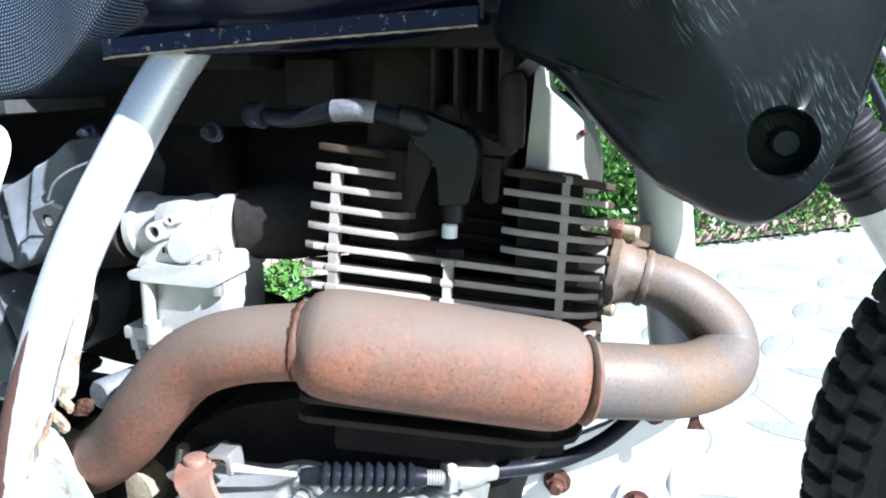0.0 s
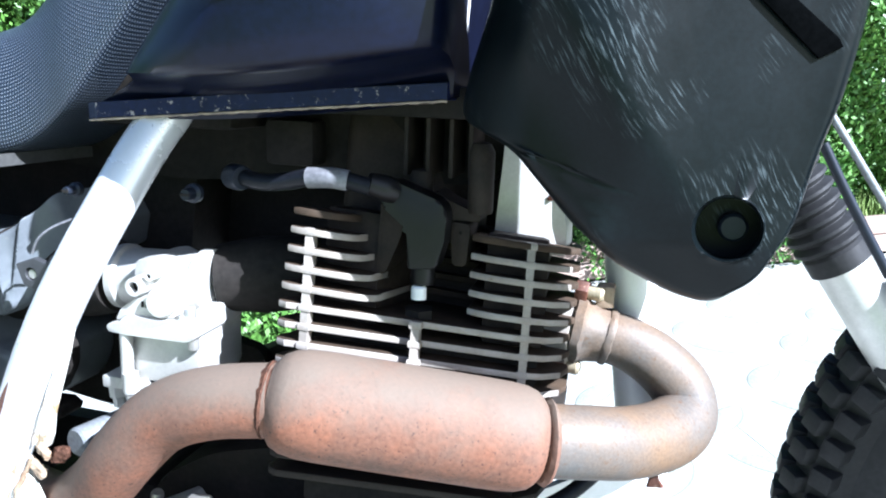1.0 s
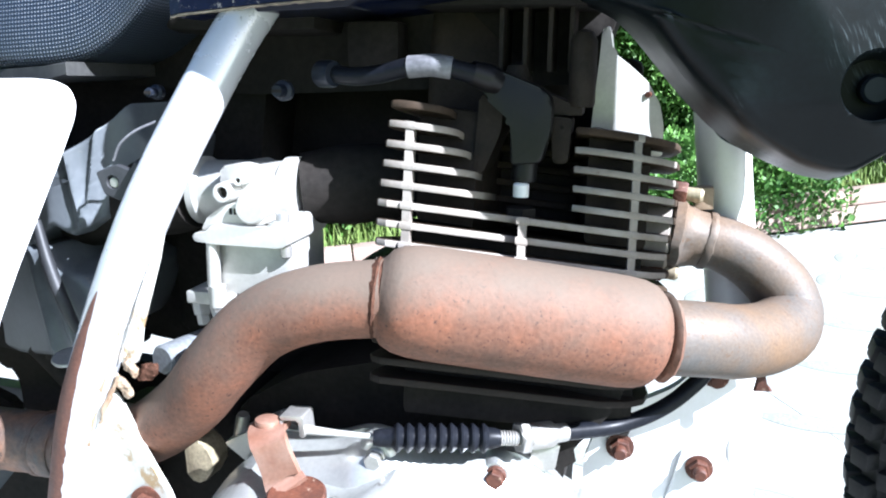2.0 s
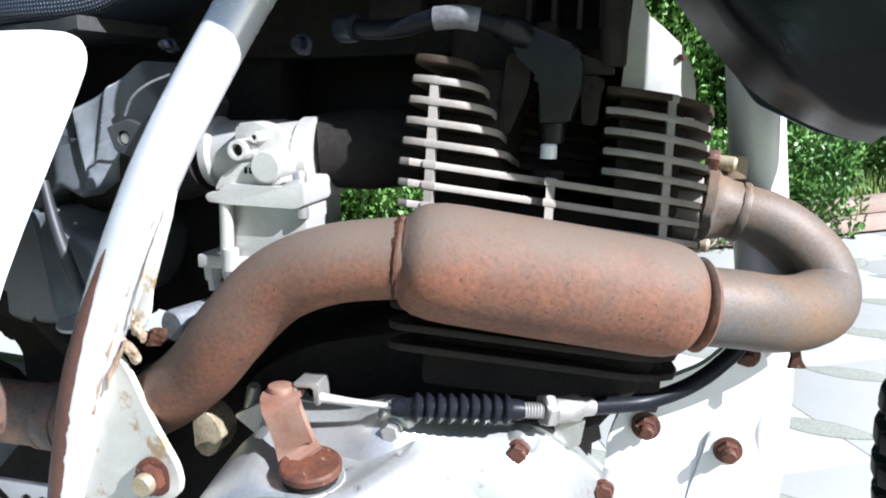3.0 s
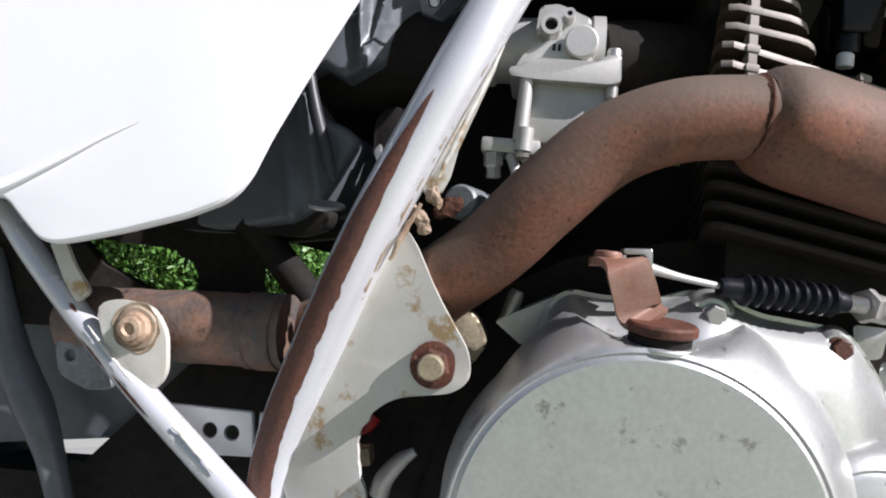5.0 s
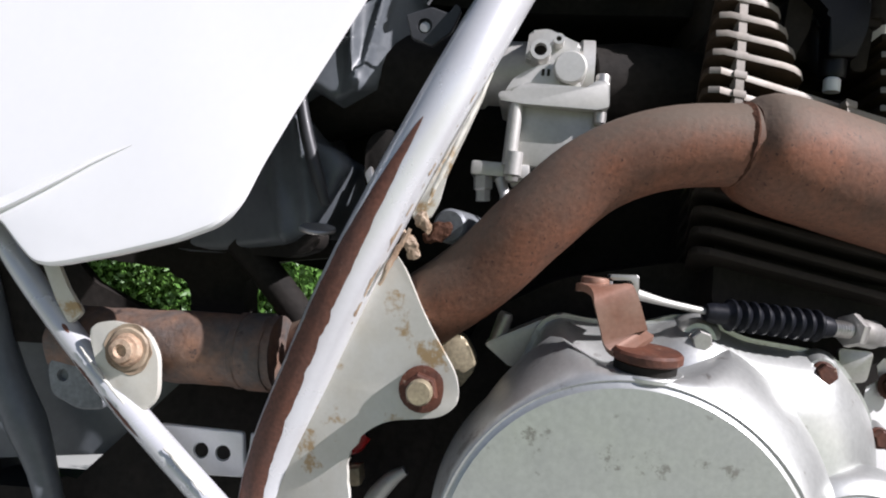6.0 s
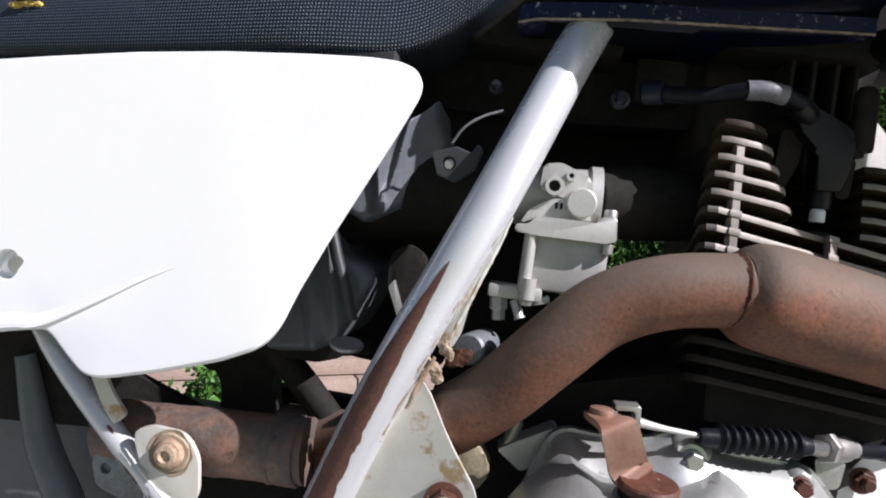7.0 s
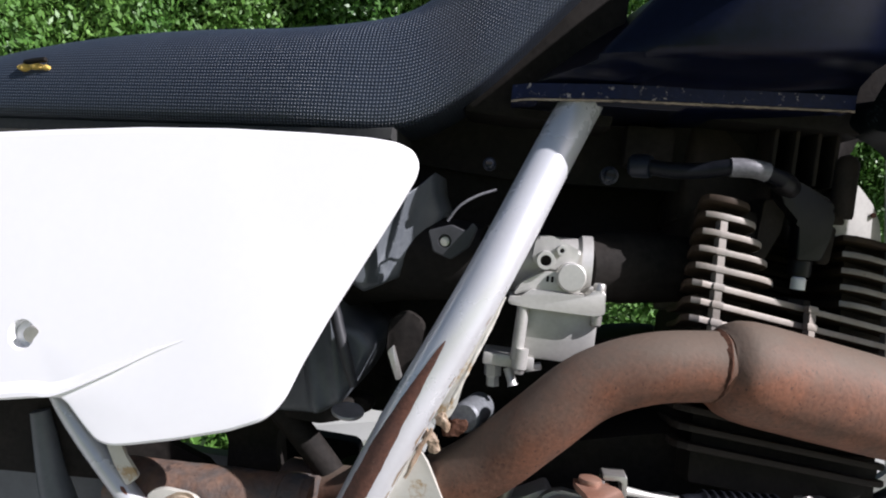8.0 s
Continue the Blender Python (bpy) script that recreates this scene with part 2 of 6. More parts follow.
def shell(outline, rings, back, lean=(0.0, 0.0), holes=()):
    """A moulded panel: the outline steps in through rings of (inset, y), is filled there round the holes (x, z, r, depth), and goes back to y = back."""
    bm = bmesh.new()

    def loop(pts, y):
        return [bm.verts.new((x, y + lean[0] * x + lean[1] * z, z)) for x, z in pts]

    def join(p, q):
        for k in range(len(p)):
            j = (k + 1) % len(p)
            bm.faces.new((p[k], p[j], q[j], q[k]))

    loops = [loop(outline, back)] + [loop(inset(outline, d) if d else outline, y) for d, y in rings]
    for p, q in zip(loops, loops[1:]):
        join(p, q)
    last = loops[-1]
    edges = [bm.edges.get((last[k], last[(k + 1) % len(last)])) for k in range(len(last))]
    y = rings[-1][1]
    for hx, hz, r, deep in holes:
        ring = [(hx + r * math.cos(2 * math.pi * k / 24), hz + r * math.sin(2 * math.pi * k / 24)) for k in range(24)]
        h0 = loop(ring, y)
        small = [(hx + (a - hx) * 0.88, hz + (b - hz) * 0.88) for a, b in ring]
        h1, h2 = loop(small, y + 0.0025), loop(small, y + deep)
        join(h0, h1)
        join(h1, h2)
        bm.faces.new(h2)
        for k in range(24):
            e = bm.edges.get((h0[k], h0[(k + 1) % 24]))
            edges.append(e)
    if holes:
        bmesh.ops.triangle_fill(bm, use_beauty=True, use_dissolve=False, edges=edges)
    else:
        bm.faces.new(last)
    bm.faces.new(loops[0][::-1])
    return bm


def pillow(outline, centre, surf, roll, back, hole=None, profile=None, steps=(0.0, 0.12, 0.25, 0.4, 0.55, 0.7, 0.8, 0.88, 0.94, 0.97, 0.99, 1.0)):
    """A smooth moulded surface over the outline in (x, z): surf(x, z) gives its y, the rim rolls back by roll, and it closes at y = back behind. hole: (radius, depth) of a cup round the centre."""
    bm = bmesh.new()
    cx, cz = centre
    inner = hole[0] if hole else 0.0004
    fine = []
    for (x0, z0), (x1, z1) in zip(outline, outline[1:] + outline[:1]):
        m = max(1, int(math.hypot(x1 - x0, z1 - z0) / 0.004))
        fine += [(x0 + (x1 - x0) * k / m, z0 + (z1 - z0) * k / m) for k in range(m)]
    n = len(fine)
    arms = []
    for x, z in fine:
        d = Vector((x - cx, z - cz))
        arms.append((d.normalized() * inner, d))
    loops = []
    for s in steps:
        row = []
        for a, d in arms:
            q = a.lerp(d, s)
            x, z = cx + q.x, cz + q.y
            e = max(0.0, (s - 0.86) / 0.14)
            fall = profile(s) if profile else roll * (1 - math.sqrt(max(0.0, 1 - e * e)))
            row.append(bm.verts.new((x, surf(x, z) + fall, z)))
        loops.append(row)
    loops.append([bm.verts.new((v.co.x, v.co.y + back, v.co.z)) for v in loops[-1]])
    if hole:
        y0 = surf(cx, cz)
        rims = []
        for k, dy in ((0.95, 0.0012), (0.90, 0.004), (0.86, hole[1])):
            rims.append([bm.verts.new((cx + a.x * k, y0 + dy, cz + a.y * k)) for a, _ in arms])
        loops = rims[::-1] + loops
    for p, q in zip(loops, loops[1:]):
        for k in range(n):
            j = (k + 1) % n
            bm.faces.new((p[k], p[j], q[j], q[k]))
    bm.faces.new(loops[0])
    bm.faces.new(loops[-1][::-1])
    return bm


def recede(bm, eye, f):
    """Moves each point of a flat part back by f(x, z) along its line from the camera's eye, to fit that view."""
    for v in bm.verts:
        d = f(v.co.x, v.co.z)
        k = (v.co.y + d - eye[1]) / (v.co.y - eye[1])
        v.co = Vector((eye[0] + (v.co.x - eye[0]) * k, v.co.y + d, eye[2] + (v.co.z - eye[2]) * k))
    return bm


# ---- more materials ----
def scratched(name, base, mark, angle, rough):
    """Dark moulded plastic with streaks of pale scuffs."""
    m = material(name, base, tuple(c * 1.5 for c in base), rough=rough, scale=22, fine=500, bump=0.1, depth=0.0003, rough_var=0.14, gloss=0.15)
    n, l = m.node_tree.nodes, m.node_tree.links
    b = n["Principled BSDF"]
    old = b.inputs["Base Color"].links[0].from_socket
    co = n.new("ShaderNodeTexCoord")
    mp = n.new("ShaderNodeMapping")
    mp.inputs["Scale"].default_value = (1300, 300, 85)
    turned = n.new("ShaderNodeMapping")
    turned.inputs["Rotation"].default_value = (0, radians(angle), 0)
    st = n.new("ShaderNodeTexNoise")
    st.inputs["Scale"].default_value, st.inputs["Detail"].default_value = 1.0, 3.0
    patch = n.new("ShaderNodeTexNoise")
    patch.inputs["Scale"].default_value, patch.inputs["Detail"].default_value = 26.0, 5.0
    bend = n.new("ShaderNodeTexNoise")
    bend.inputs["Scale"].default_value = 14.0
    push = n.new("ShaderNodeMix")
    push.data_type, push.blend_type = "RGBA", "LINEAR_LIGHT"
    push.inputs["Factor"].default_value = 0.009
    l.new(co.outputs["Object"], bend.inputs["Vector"])
    l.new(co.outputs["Object"], push.inputs["A"])
    l.new(bend.outputs["Color"], push.inputs["B"])
    l.new(push.outputs["Result"], turned.inputs["Vector"])
    l.new(turned.outputs["Vector"], mp.inputs["Vector"])
    l.new(mp.outputs["Vector"], st.inputs["Vector"])
    l.new(co.outputs["Object"], patch.inputs["Vector"])
    a, c, mul, mix = n.new("ShaderNodeMapRange"), n.new("ShaderNodeMapRange"), n.new("ShaderNodeMath"), n.new("ShaderNodeMix")
    a.inputs["From Min"].default_value, a.inputs["From Max"].default_value = 0.54, 0.70
    c.inputs["From Min"].default_value, c.inputs["From Max"].default_value = 0.53, 0.66
    mul.operation, mix.data_type = "MULTIPLY", "RGBA"
    l.new(st.outputs["Fac"], a.inputs["Value"])
    l.new(patch.outputs["Fac"], c.inputs["Value"])
    l.new(a.outputs["Result"], mul.inputs[0])
    l.new(c.outputs["Result"], mul.inputs[1])
    l.new(mul.outputs["Value"], mix.inputs["Factor"])
    l.new(old, mix.inputs["A"])
    mix.inputs["B"].default_value = (*mark, 1)
    l.new(mix.outputs["Result"], b.inputs["Base Color"])
    return m


SHROUD = scratched("scuffed_black_plastic", (0.0022, 0.0038, 0.0046), (0.060, 0.075, 0.080), 34, 0.36)
CHIPPED = material("chipped_blue_paint", (0.0055, 0.0090, 0.036), (0.0075, 0.0115, 0.044), rough=0.4, scale=60, fine=300, bump=0.2, depth=0.0004, gloss=0.2, third=(0.30, 0.27, 0.26), third_at=0.60, third_scale=4.5)
BAREEDGE = material("rusty_bare_edge", (0.46, 0.37, 0.27), (0.10, 0.08, 0.07), rough=0.6, scale=110, fine=500, bump=0.3, depth=0.0004, contrast=0.2, amount=0.5)
STAINED = material("stained_white_paint", (0.62, 0.62, 0.585), (0.50, 0.47, 0.39), rough=0.36, metal=0.1, scale=26, fine=500, bump=0.05, depth=0.0003, amount=0.12, contrast=0.15, third=(0.36, 0.25, 0.13), third_at=0.575, third_scale=1.3)
BRASS = material("tarnished_brass", (0.42, 0.36, 0.24), (0.30, 0.25, 0.17), rough=0.5, metal=0.5, scale=80, fine=600, bump=0.2, depth=0.0003)
CREVICE = material("rust_and_crevice_shade", (0.040, 0.020, 0.014), (0.090, 0.042, 0.026), rough=0.8, gloss=0.1, scale=160, fine=600, bump=0.6, depth=0.0008, contrast=0.3)
RUSTYBOLT = material("orange_rust_bolt", (0.52, 0.40, 0.29), (0.27, 0.145, 0.080), rough=0.65, metal=0.2, scale=120, fine=600, bump=0.3, depth=0.0003, contrast=0.3)
DIRTWELD = material("rust_stained_weld", (0.40, 0.33, 0.24), (0.15, 0.085, 0.045), rough=0.6, scale=80, fine=600, bump=0.3, depth=0.0004, contrast=0.2, amount=0.4)
CAPRUBBER = material("dull_cap_rubber", (0.0036, 0.0036, 0.0045), (0.0070, 0.0068, 0.0078), gloss=0.3, rough=0.40, scale=60, fine=500, bump=0.1, amount=0.4)
GRIMESHADE = material("grime_and_shade", (0.062, 0.041, 0.026), (0.030, 0.022, 0.016), gloss=0.2, rough=0.7, scale=50, fine=500, bump=0.3, depth=0.0004, amount=0.6)
HEADGRIME = material("brown_head_grime", (0.042, 0.031, 0.024), (0.024, 0.020, 0.017), gloss=0.2, rough=0.7, scale=60, fine=500, bump=0.4, depth=0.0005, amount=0.6)
SLOTSHADE = material("slot_shade_black", (0.0012, 0.0014, 0.0015), (0.0020, 0.0022, 0.0024), gloss=0.0, rough=0.9, scale=60, fine=400, bump=0.1)
DULLSHADE = material("dull_and_shaded_plate", (0.22, 0.235, 0.25), (0.16, 0.17, 0.18), rough=0.5, metal=0.3, scale=40, fine=400, bump=0.1, depth=0.0003)
FOAM = material("yellow_foam", (0.72, 0.50, 0.12), (0.55, 0.36, 0.08), rough=0.9, scale=200, fine=700, bump=0.6, depth=0.001)
REDPLASTIC = material("red_plastic", (0.5, 0.02, 0.02), (0.35, 0.015, 0.015), rough=0.35, scale=60, fine=400)
CABLE = material("cable_sheath", (0.006, 0.007, 0.010), (0.011, 0.012, 0.016), gloss=0.16, rough=0.38, scale=60, fine=500, bump=0.05)
GREYHOSE = material("faded_hose", (0.17, 0.17, 0.18), (0.11, 0.11, 0.12), rough=0.5, scale=60, fine=500, bump=0.1)
GALV = material("white_frame_paint", (0.72, 0.72, 0.72), (0.65, 0.64, 0.62), rough=0.36, metal=0.1, scale=30, fine=500, bump=0.05, depth=0.0003, amount=0.1, third=(0.35, 0.26, 0.16), third_at=0.74)
KERBSTONE = material("kerb_stone", (0.36, 0.275, 0.225), (0.29, 0.215, 0.175), rough=0.85, scale=12, fine=150, bump=0.4, depth=0.002)
PETAL = material("grey_green_paver", (0.285, 0.30, 0.255), (0.25, 0.262, 0.222), rough=0.85, scale=40, fine=250, bump=0.5, depth=0.002)
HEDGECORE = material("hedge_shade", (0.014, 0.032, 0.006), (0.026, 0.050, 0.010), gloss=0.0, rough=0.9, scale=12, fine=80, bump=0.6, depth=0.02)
GRASS = material("grass", (0.10, 0.17, 0.03), (0.16, 0.22, 0.05), rough=0.7, scale=5, fine=80, bump=0.0)


def seat_cover():
    """Black vinyl with rows of small raised dots."""
    m = material("dotted_vinyl", (0.009, 0.0145, 0.026), (0.012, 0.019, 0.032), rough=0.42, scale=14, fine=300, bump=0.0)
    n, l = m.node_tree.nodes, m.node_tree.links
    b = n["Principled BSDF"]
    uv = n.new("ShaderNodeUVMap")
    uv.uv_map = "cover"
    v = n.new("ShaderNodeTexVoronoi")
    v.voronoi_dimensions = "2D"
    v.inputs["Scale"].default_value, v.inputs["Randomness"].default_value = 470.0, 0.0
    l.new(uv.outputs["UV"], v.inputs["Vector"])
    r = n.new("ShaderNodeMapRange")
    r.inputs["From Min"].default_value, r.inputs["From Max"].default_value = 0.18, 0.36
    r.inputs["To Min"].default_value, r.inputs["To Max"].default_value = 1.0, 0.0
    l.new(v.outputs["Distance"], r.inputs["Value"])
    bp = n.new("ShaderNodeBump")
    bp.inputs["Strength"].default_value, bp.inputs["Distance"].default_value = 0.8, 0.0007
    l.new(r.outputs["Result"], bp.inputs["Height"])
    l.new(bp.outputs["Normal"], b.inputs["Normal"])
    old = b.inputs["Base Color"].links[0].from_socket
    mix = n.new("ShaderNodeMix")
    mix.data_type = "RGBA"
    mix.inputs["B"].default_value = (0.080, 0.098, 0.125, 1)
    l.new(r.outputs["Result"], mix.inputs["Factor"])
    l.new(old, mix.inputs["A"])
    l.new(mix.outputs["Result"], b.inputs["Base Color"])
    return m


VINYL = seat_cover()

# ---- the motorcycle ----
bike = thing("motorcycle", TIP, "worn trail motorcycle with rusty exhaust and white side panel", "motorcycle")


def lumpy(bm, amount, scale):
    for v in bm.verts:
        v.co += amount * noise.noise_vector(v.co * scale)
    return bm


def exhaust():
    rear = [(-0.2875, 0.0620, 0.4300), (-0.2549, 0.0500, 0.4340), (-0.2215, 0.0300, 0.4450), (-0.1912, 0.0115, 0.4645), (-0.1668, 0.0040, 0.4850),
            (-0.1460, -0.0030, 0.5085), (-0.1221, -0.0045, 0.5324), (-0.0939, -0.0060, 0.5455), (-0.0594, -0.0028, 0.5506)]
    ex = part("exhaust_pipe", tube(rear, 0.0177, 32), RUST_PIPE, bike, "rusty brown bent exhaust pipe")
    a, b = Vector((-0.0640, -0.0035, 0.5512)), Vector((0.0612, 0.0363, 0.5302))
    d = (b - a).length
    prof = [(0.0170, 0.0), (0.0184, 0.0015), (0.0218, 0.004), (0.0243, 0.009), (0.0256, 0.016), (0.0261, 0.025), (0.0263, 0.06), (0.0263, d - 0.03),
            (0.0261, d - 0.018), (0.0254, d - 0.011), (0.0238, d - 0.006), (0.0214, d - 0.003), (0.0190, d - 0.001)]
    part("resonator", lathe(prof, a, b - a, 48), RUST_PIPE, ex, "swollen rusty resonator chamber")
    front = [(0.0560, 0.0375, 0.5292), (0.0838, 0.0531, 0.5250), (0.0995, 0.0668, 0.5205), (0.1160, 0.0846, 0.5175), (0.1285, 0.1020, 0.5180), (0.1329, 0.1150, 0.5245), (0.1280, 0.1185, 0.5370), (0.1120, 0.1160, 0.5516), (0.0930, 0.1140, 0.5605), (0.0700, 0.1120, 0.5630)]
    part("header_bend", tube(front, [0.0182, 0.0184, 0.0187, 0.0189, 0.0187, 0.0181, 0.0171, 0.0160, 0.0151, 0.0145], 32), HEAT_PIPE, ex, "rusty U-shaped header bend")
    # left seam: rust, darkened in colour to read as a shaded crevice
    for c, ax, r0, w in (((-0.0680, -0.0040, 0.5506), (1, 0.20, -0.08), 0.0170, 0.0070), ((0.0602, 0.0358, 0.5303), (1, 0.36, -0.12), 0.0200, 0.0060)):
        bm = lathe([(r0 - 0.003, 0), (r0, 0.001), (r0 + 0.0015, w * 0.5), (r0, w - 0.001), (r0 - 0.003, w)], c, ax, 48)
        part("weld_seam", lumpy(bm, 0.0005 if c[0] < 0 else 0.0004, 700), CREVICE if c[0] < 0 else RUST_PIPE, ex, "rough rusty weld bead")
    bm = lathe([(0.0144, 0), (0.0160, 0.0005), (0.0166, 0.0025), (0.0160, 0.0045), (0.0144, 0.005)], (0.0845, 0.1135, 0.5622), (1, 0.05, -0.22), 32)
    part("exhaust_clamp", lumpy(bm, 0.0006, 200), HEAT_PIPE, ex, "rusty band clamp with lug")
    part("port_flange", lumpy(lathe([(0.0150, 0.0), (0.0200, 0.0012), (0.0205, 0.0060), (0.0180, 0.0085), (0.0160, 0.0150), (0.0152, 0.0215)], (0.0660, 0.1130, 0.5650), (1, 0.03, -0.14), 36), 0.0010, 140), HEAT_PIPE, ex, "rough rusty flange at the exhaust port")
    part("drip_tab", lumpy(plate([(0.113, 0.502), (0.119, 0.502), (0.1205, 0.492), (0.124, 0.488), (0.115, 0.487), (0.117, 0.493)], 0.086, 0.090, 0.0006), 0.0006, 300), RUST, ex, "small bent rusty tab")
    m = [(-0.384, 0.0378, 0.4240), (-0.360, 0.0358, 0.4256), (-0.334, 0.0340, 0.4275), (-0.302, 0.0310, 0.4300), (-0.264, 0.0290, 0.4325)]
    mu = part("muffler_pipe", lumpy(tube(m, 0.0183, 40, n=14), 0.0007, 90), SCALED, bike, "rust-scaled muffler inlet pipe")
    prof = [(0.0186, 0), (0.0192, 0.0006), (0.0190, 0.0030), (0.0184, 0.0036), (0.0188, 0.0044), (0.0193, 0.0060), (0.0194, 0.0160), (0.0186, 0.0172), (0.0160, 0.0172), (0.0158, 0.010)]
    part("joint_collar", lumpy(lathe(prof, (-0.2850, 0.0300, 0.4310), (1, -0.06, 0.06), 40), 0.0006, 160), SCALED, mu, "rust-scaled clamping collar")


exhaust()

# cylinder axes: u runs along the near fin edge towards the front, v goes inwards
CU, CW = Vector((1, 0.06, -0.094)).normalized(), Vector((-0.003, 0.168, 1)).normalized()
CV = CW.cross(CU).normalized()
CO = Vector((-0.0758, 0.0229, 0.5897))
FIN_Z, FIN_STEP = 0.5880, 0.0095


def cyl(u, v, z):
    # the near face falls back towards the front
    back = 0.16 * max(u - 0.02, 0.0) + 0.22 * max(u - 0.072, 0.0)
    return CO + CU * u + CV * (v + back * (1 - min(max(v, 0.0) / 0.12, 1.0))) + CW * (z - FIN_Z)


def fin_outline(length, notch, u0=0.0):
    """The plan of one fin in (u, v): a rounded rectangle, cut in for the plug where notch is given."""
    pts = [(u0 + 0.012, 0.055), (u0 + 0.006, 0.030), (u0 + 0.0022, 0.014), (u0 + 0.0010, 0.0065), (u0 + 0.0028, 0.0022), (u0 + 0.0075, 0.0)]
    if notch:
        a, b, deep = notch
        pts += [(a - 0.013, 0.0), (a - 0.0075, 0.0009), (a - 0.0032, 0.0033), (a - 0.0004, 0.0075), (a + 0.0012, 0.014), (a + 0.002, deep), (b - 0.003, deep), (b - 0.002, 0.012), (b + 0.004, 0.006), (b + 0.012, 0.002)]
    pts += [(length - 0.028, 0.0), (length - 0.014, 0.005), (length - 0.005, 0.018), (length - 0.001, 0.040), (length, 0.10), (length - 0.02, 0.125), (u0 + 0.03, 0.125), (u0 + 0.018, 0.10)]
    return pts


def slab(outline, z0, z1, bevel=0.0008, bm=None):
    bm = bm or bmesh.new()
    lo = [bm.verts.new(cyl(u, v, z0)) for u, v in outline]
    hi = [bm.verts.new(cyl(u, v, z1)) for u, v in outline]
    f1, f2 = bm.faces.new(lo[::-1]), bm.faces.new(hi)
    n = len(lo)
    for k in range(n):
        bm.faces.new((lo[k], lo[(k + 1) % n], hi[(k + 1) % n], hi[k]))
    bmesh.ops.bevel(bm, geom=list({e for f in (f1, f2) for e in f.edges}), offset=bevel, segments=2, profile=0.6, affect="EDGES", clamp_overlap=True)
    return bm


def cylinder():
    c = part("engine_cylinder", slab([(0.016, 0.020), (0.132, 0.020), (0.134, 0.11), (0.016, 0.11)], 0.482, FIN_Z - 0.008, 0.004), DARK, bike, "grimy finned engine cylinder")
    part("cylinder_head", slab([(0.016, 0.030), (0.046, 0.026), (0.054, 0.090), (0.098, 0.090), (0.102, 0.022), (0.134, 0.026), (0.134, 0.12), (0.016, 0.12)], FIN_Z - 0.008, 0.640, 0.004), HEADGRIME, c, "brown grimy cylinder head")
    part("rocker_box", slab(rounded([(0.012, 0.062), (0.075, 0.062), (0.092, 0.080), (0.092, 0.12), (0.012, 0.12)], 0.01), 0.636, 0.70, 0.005), HEADGRIME, c, "grimy rocker box under the tank")
    for k in range(-9, 6):
        z = FIN_Z + FIN_STEP * k
        if k <= 0:
            o = fin_outline(0.150 if k > -5 else 0.143, None)
        else:
            o = fin_outline(0.152, (0.0505 - 0.0042 * (k - 1), 0.097, 0.078), 0.0 + 0.0010 * k)
        # the top fin's brown also paints in the shade under the tank
        fin = part("cooling_fin", slab(o, z - 0.0018, z + 0.0018, 0.0010), FIN if -4 < k < 5 else (GRIMESHADE if k == 5 else DARKFIN), c)
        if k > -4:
            # flats and rear ends: brown grime, with their shade put into the colour
            fin.data.materials.append(GRIMESHADE)
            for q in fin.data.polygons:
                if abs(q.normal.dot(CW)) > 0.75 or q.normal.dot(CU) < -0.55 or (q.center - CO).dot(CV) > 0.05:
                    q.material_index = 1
    for u, lo, hi in ((0.0168, -3, 4), (0.0720, -3, 0), (0.1255, -3, 5)):
        bm = slab([(u - 0.0019, 0.0012), (u + 0.0019, 0.0012), (u + 0.0019, 0.009), (u - 0.0019, 0.009)], FIN_Z + FIN_STEP * lo, FIN_Z + FIN_STEP * hi)
        for k in range(lo, hi + 1):
            slab([(u - 0.0030, 0.0004), (u + 0.0030, 0.0004), (u + 0.0030, 0.007), (u - 0.0030, 0.007)], FIN_Z + FIN_STEP * k - 0.0020, FIN_Z + FIN_STEP * k + 0.0020, 0.0012, bm)
        part("fin_rib", bm, FIN, c)
    # bare alloy cam cover at the front of the head
    o = rounded([(0.0275, 0.616), (0.0290, 0.640), (0.0305, 0.660), (0.0312, 0.674), (0.0350, 0.676), (0.0370, 0.664), (0.046, 0.658), (0.055, 0.651), (0.0615, 0.641), (0.0640, 0.631), (0.0645, 0.616)], 0.002)
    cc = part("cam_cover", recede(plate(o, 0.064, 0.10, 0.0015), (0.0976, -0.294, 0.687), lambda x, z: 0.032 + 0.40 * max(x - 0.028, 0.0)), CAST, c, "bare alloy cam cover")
    part("oil_hole", lathe([(0, 0), (0.0016, 0), (0.0016, 0.004), (0, 0.004)], (0.0500, 0.1045, 0.6400), (0.3, 1, 0), 12), RUST, cc)
    for x in (-0.0240, -0.0120, 0.0005, 0.0110):
        part("rocker_fin", block((x, 0.090, 0.668), (0.0024, 0.03, 0.034), 0.0006), HEADGRIME, c)
    part("rocker_bolt", lathe([(0, 0), (0.0062, 0), (0.0068, 0.002), (0.0066, 0.032), (0.0045, 0.036), (0, 0.0375)], (0.0175, 0.074, 0.634), (0, 0, 1), 20), HEADGRIME, c)
    part("head_nut", lathe([(0, 0), (0.0065, 0), (0.0065, 0.010), (0.0050, 0.014), (0, 0.0155)], (-0.0155, 0.077, 0.640), (0, 0, 1), 18), HEADGRIME, c)
    o = rounded([(-0.006, 0.6445), (0.002, 0.6400), (0.0185, 0.6335), (0.0185, 0.6300), (0.0010, 0.6300), (-0.006, 0.6340)], 0.001)
    part("head_ledge", plate(o, 0.0700, 0.0900, 0.0010), HEADGRIME, c, "sloping ledge of the head")
    o = rounded([(0.0035, 0.6295), (0.0140, 0.6285), (0.0125, 0.6060), (0.0050, 0.6060)], 0.002)
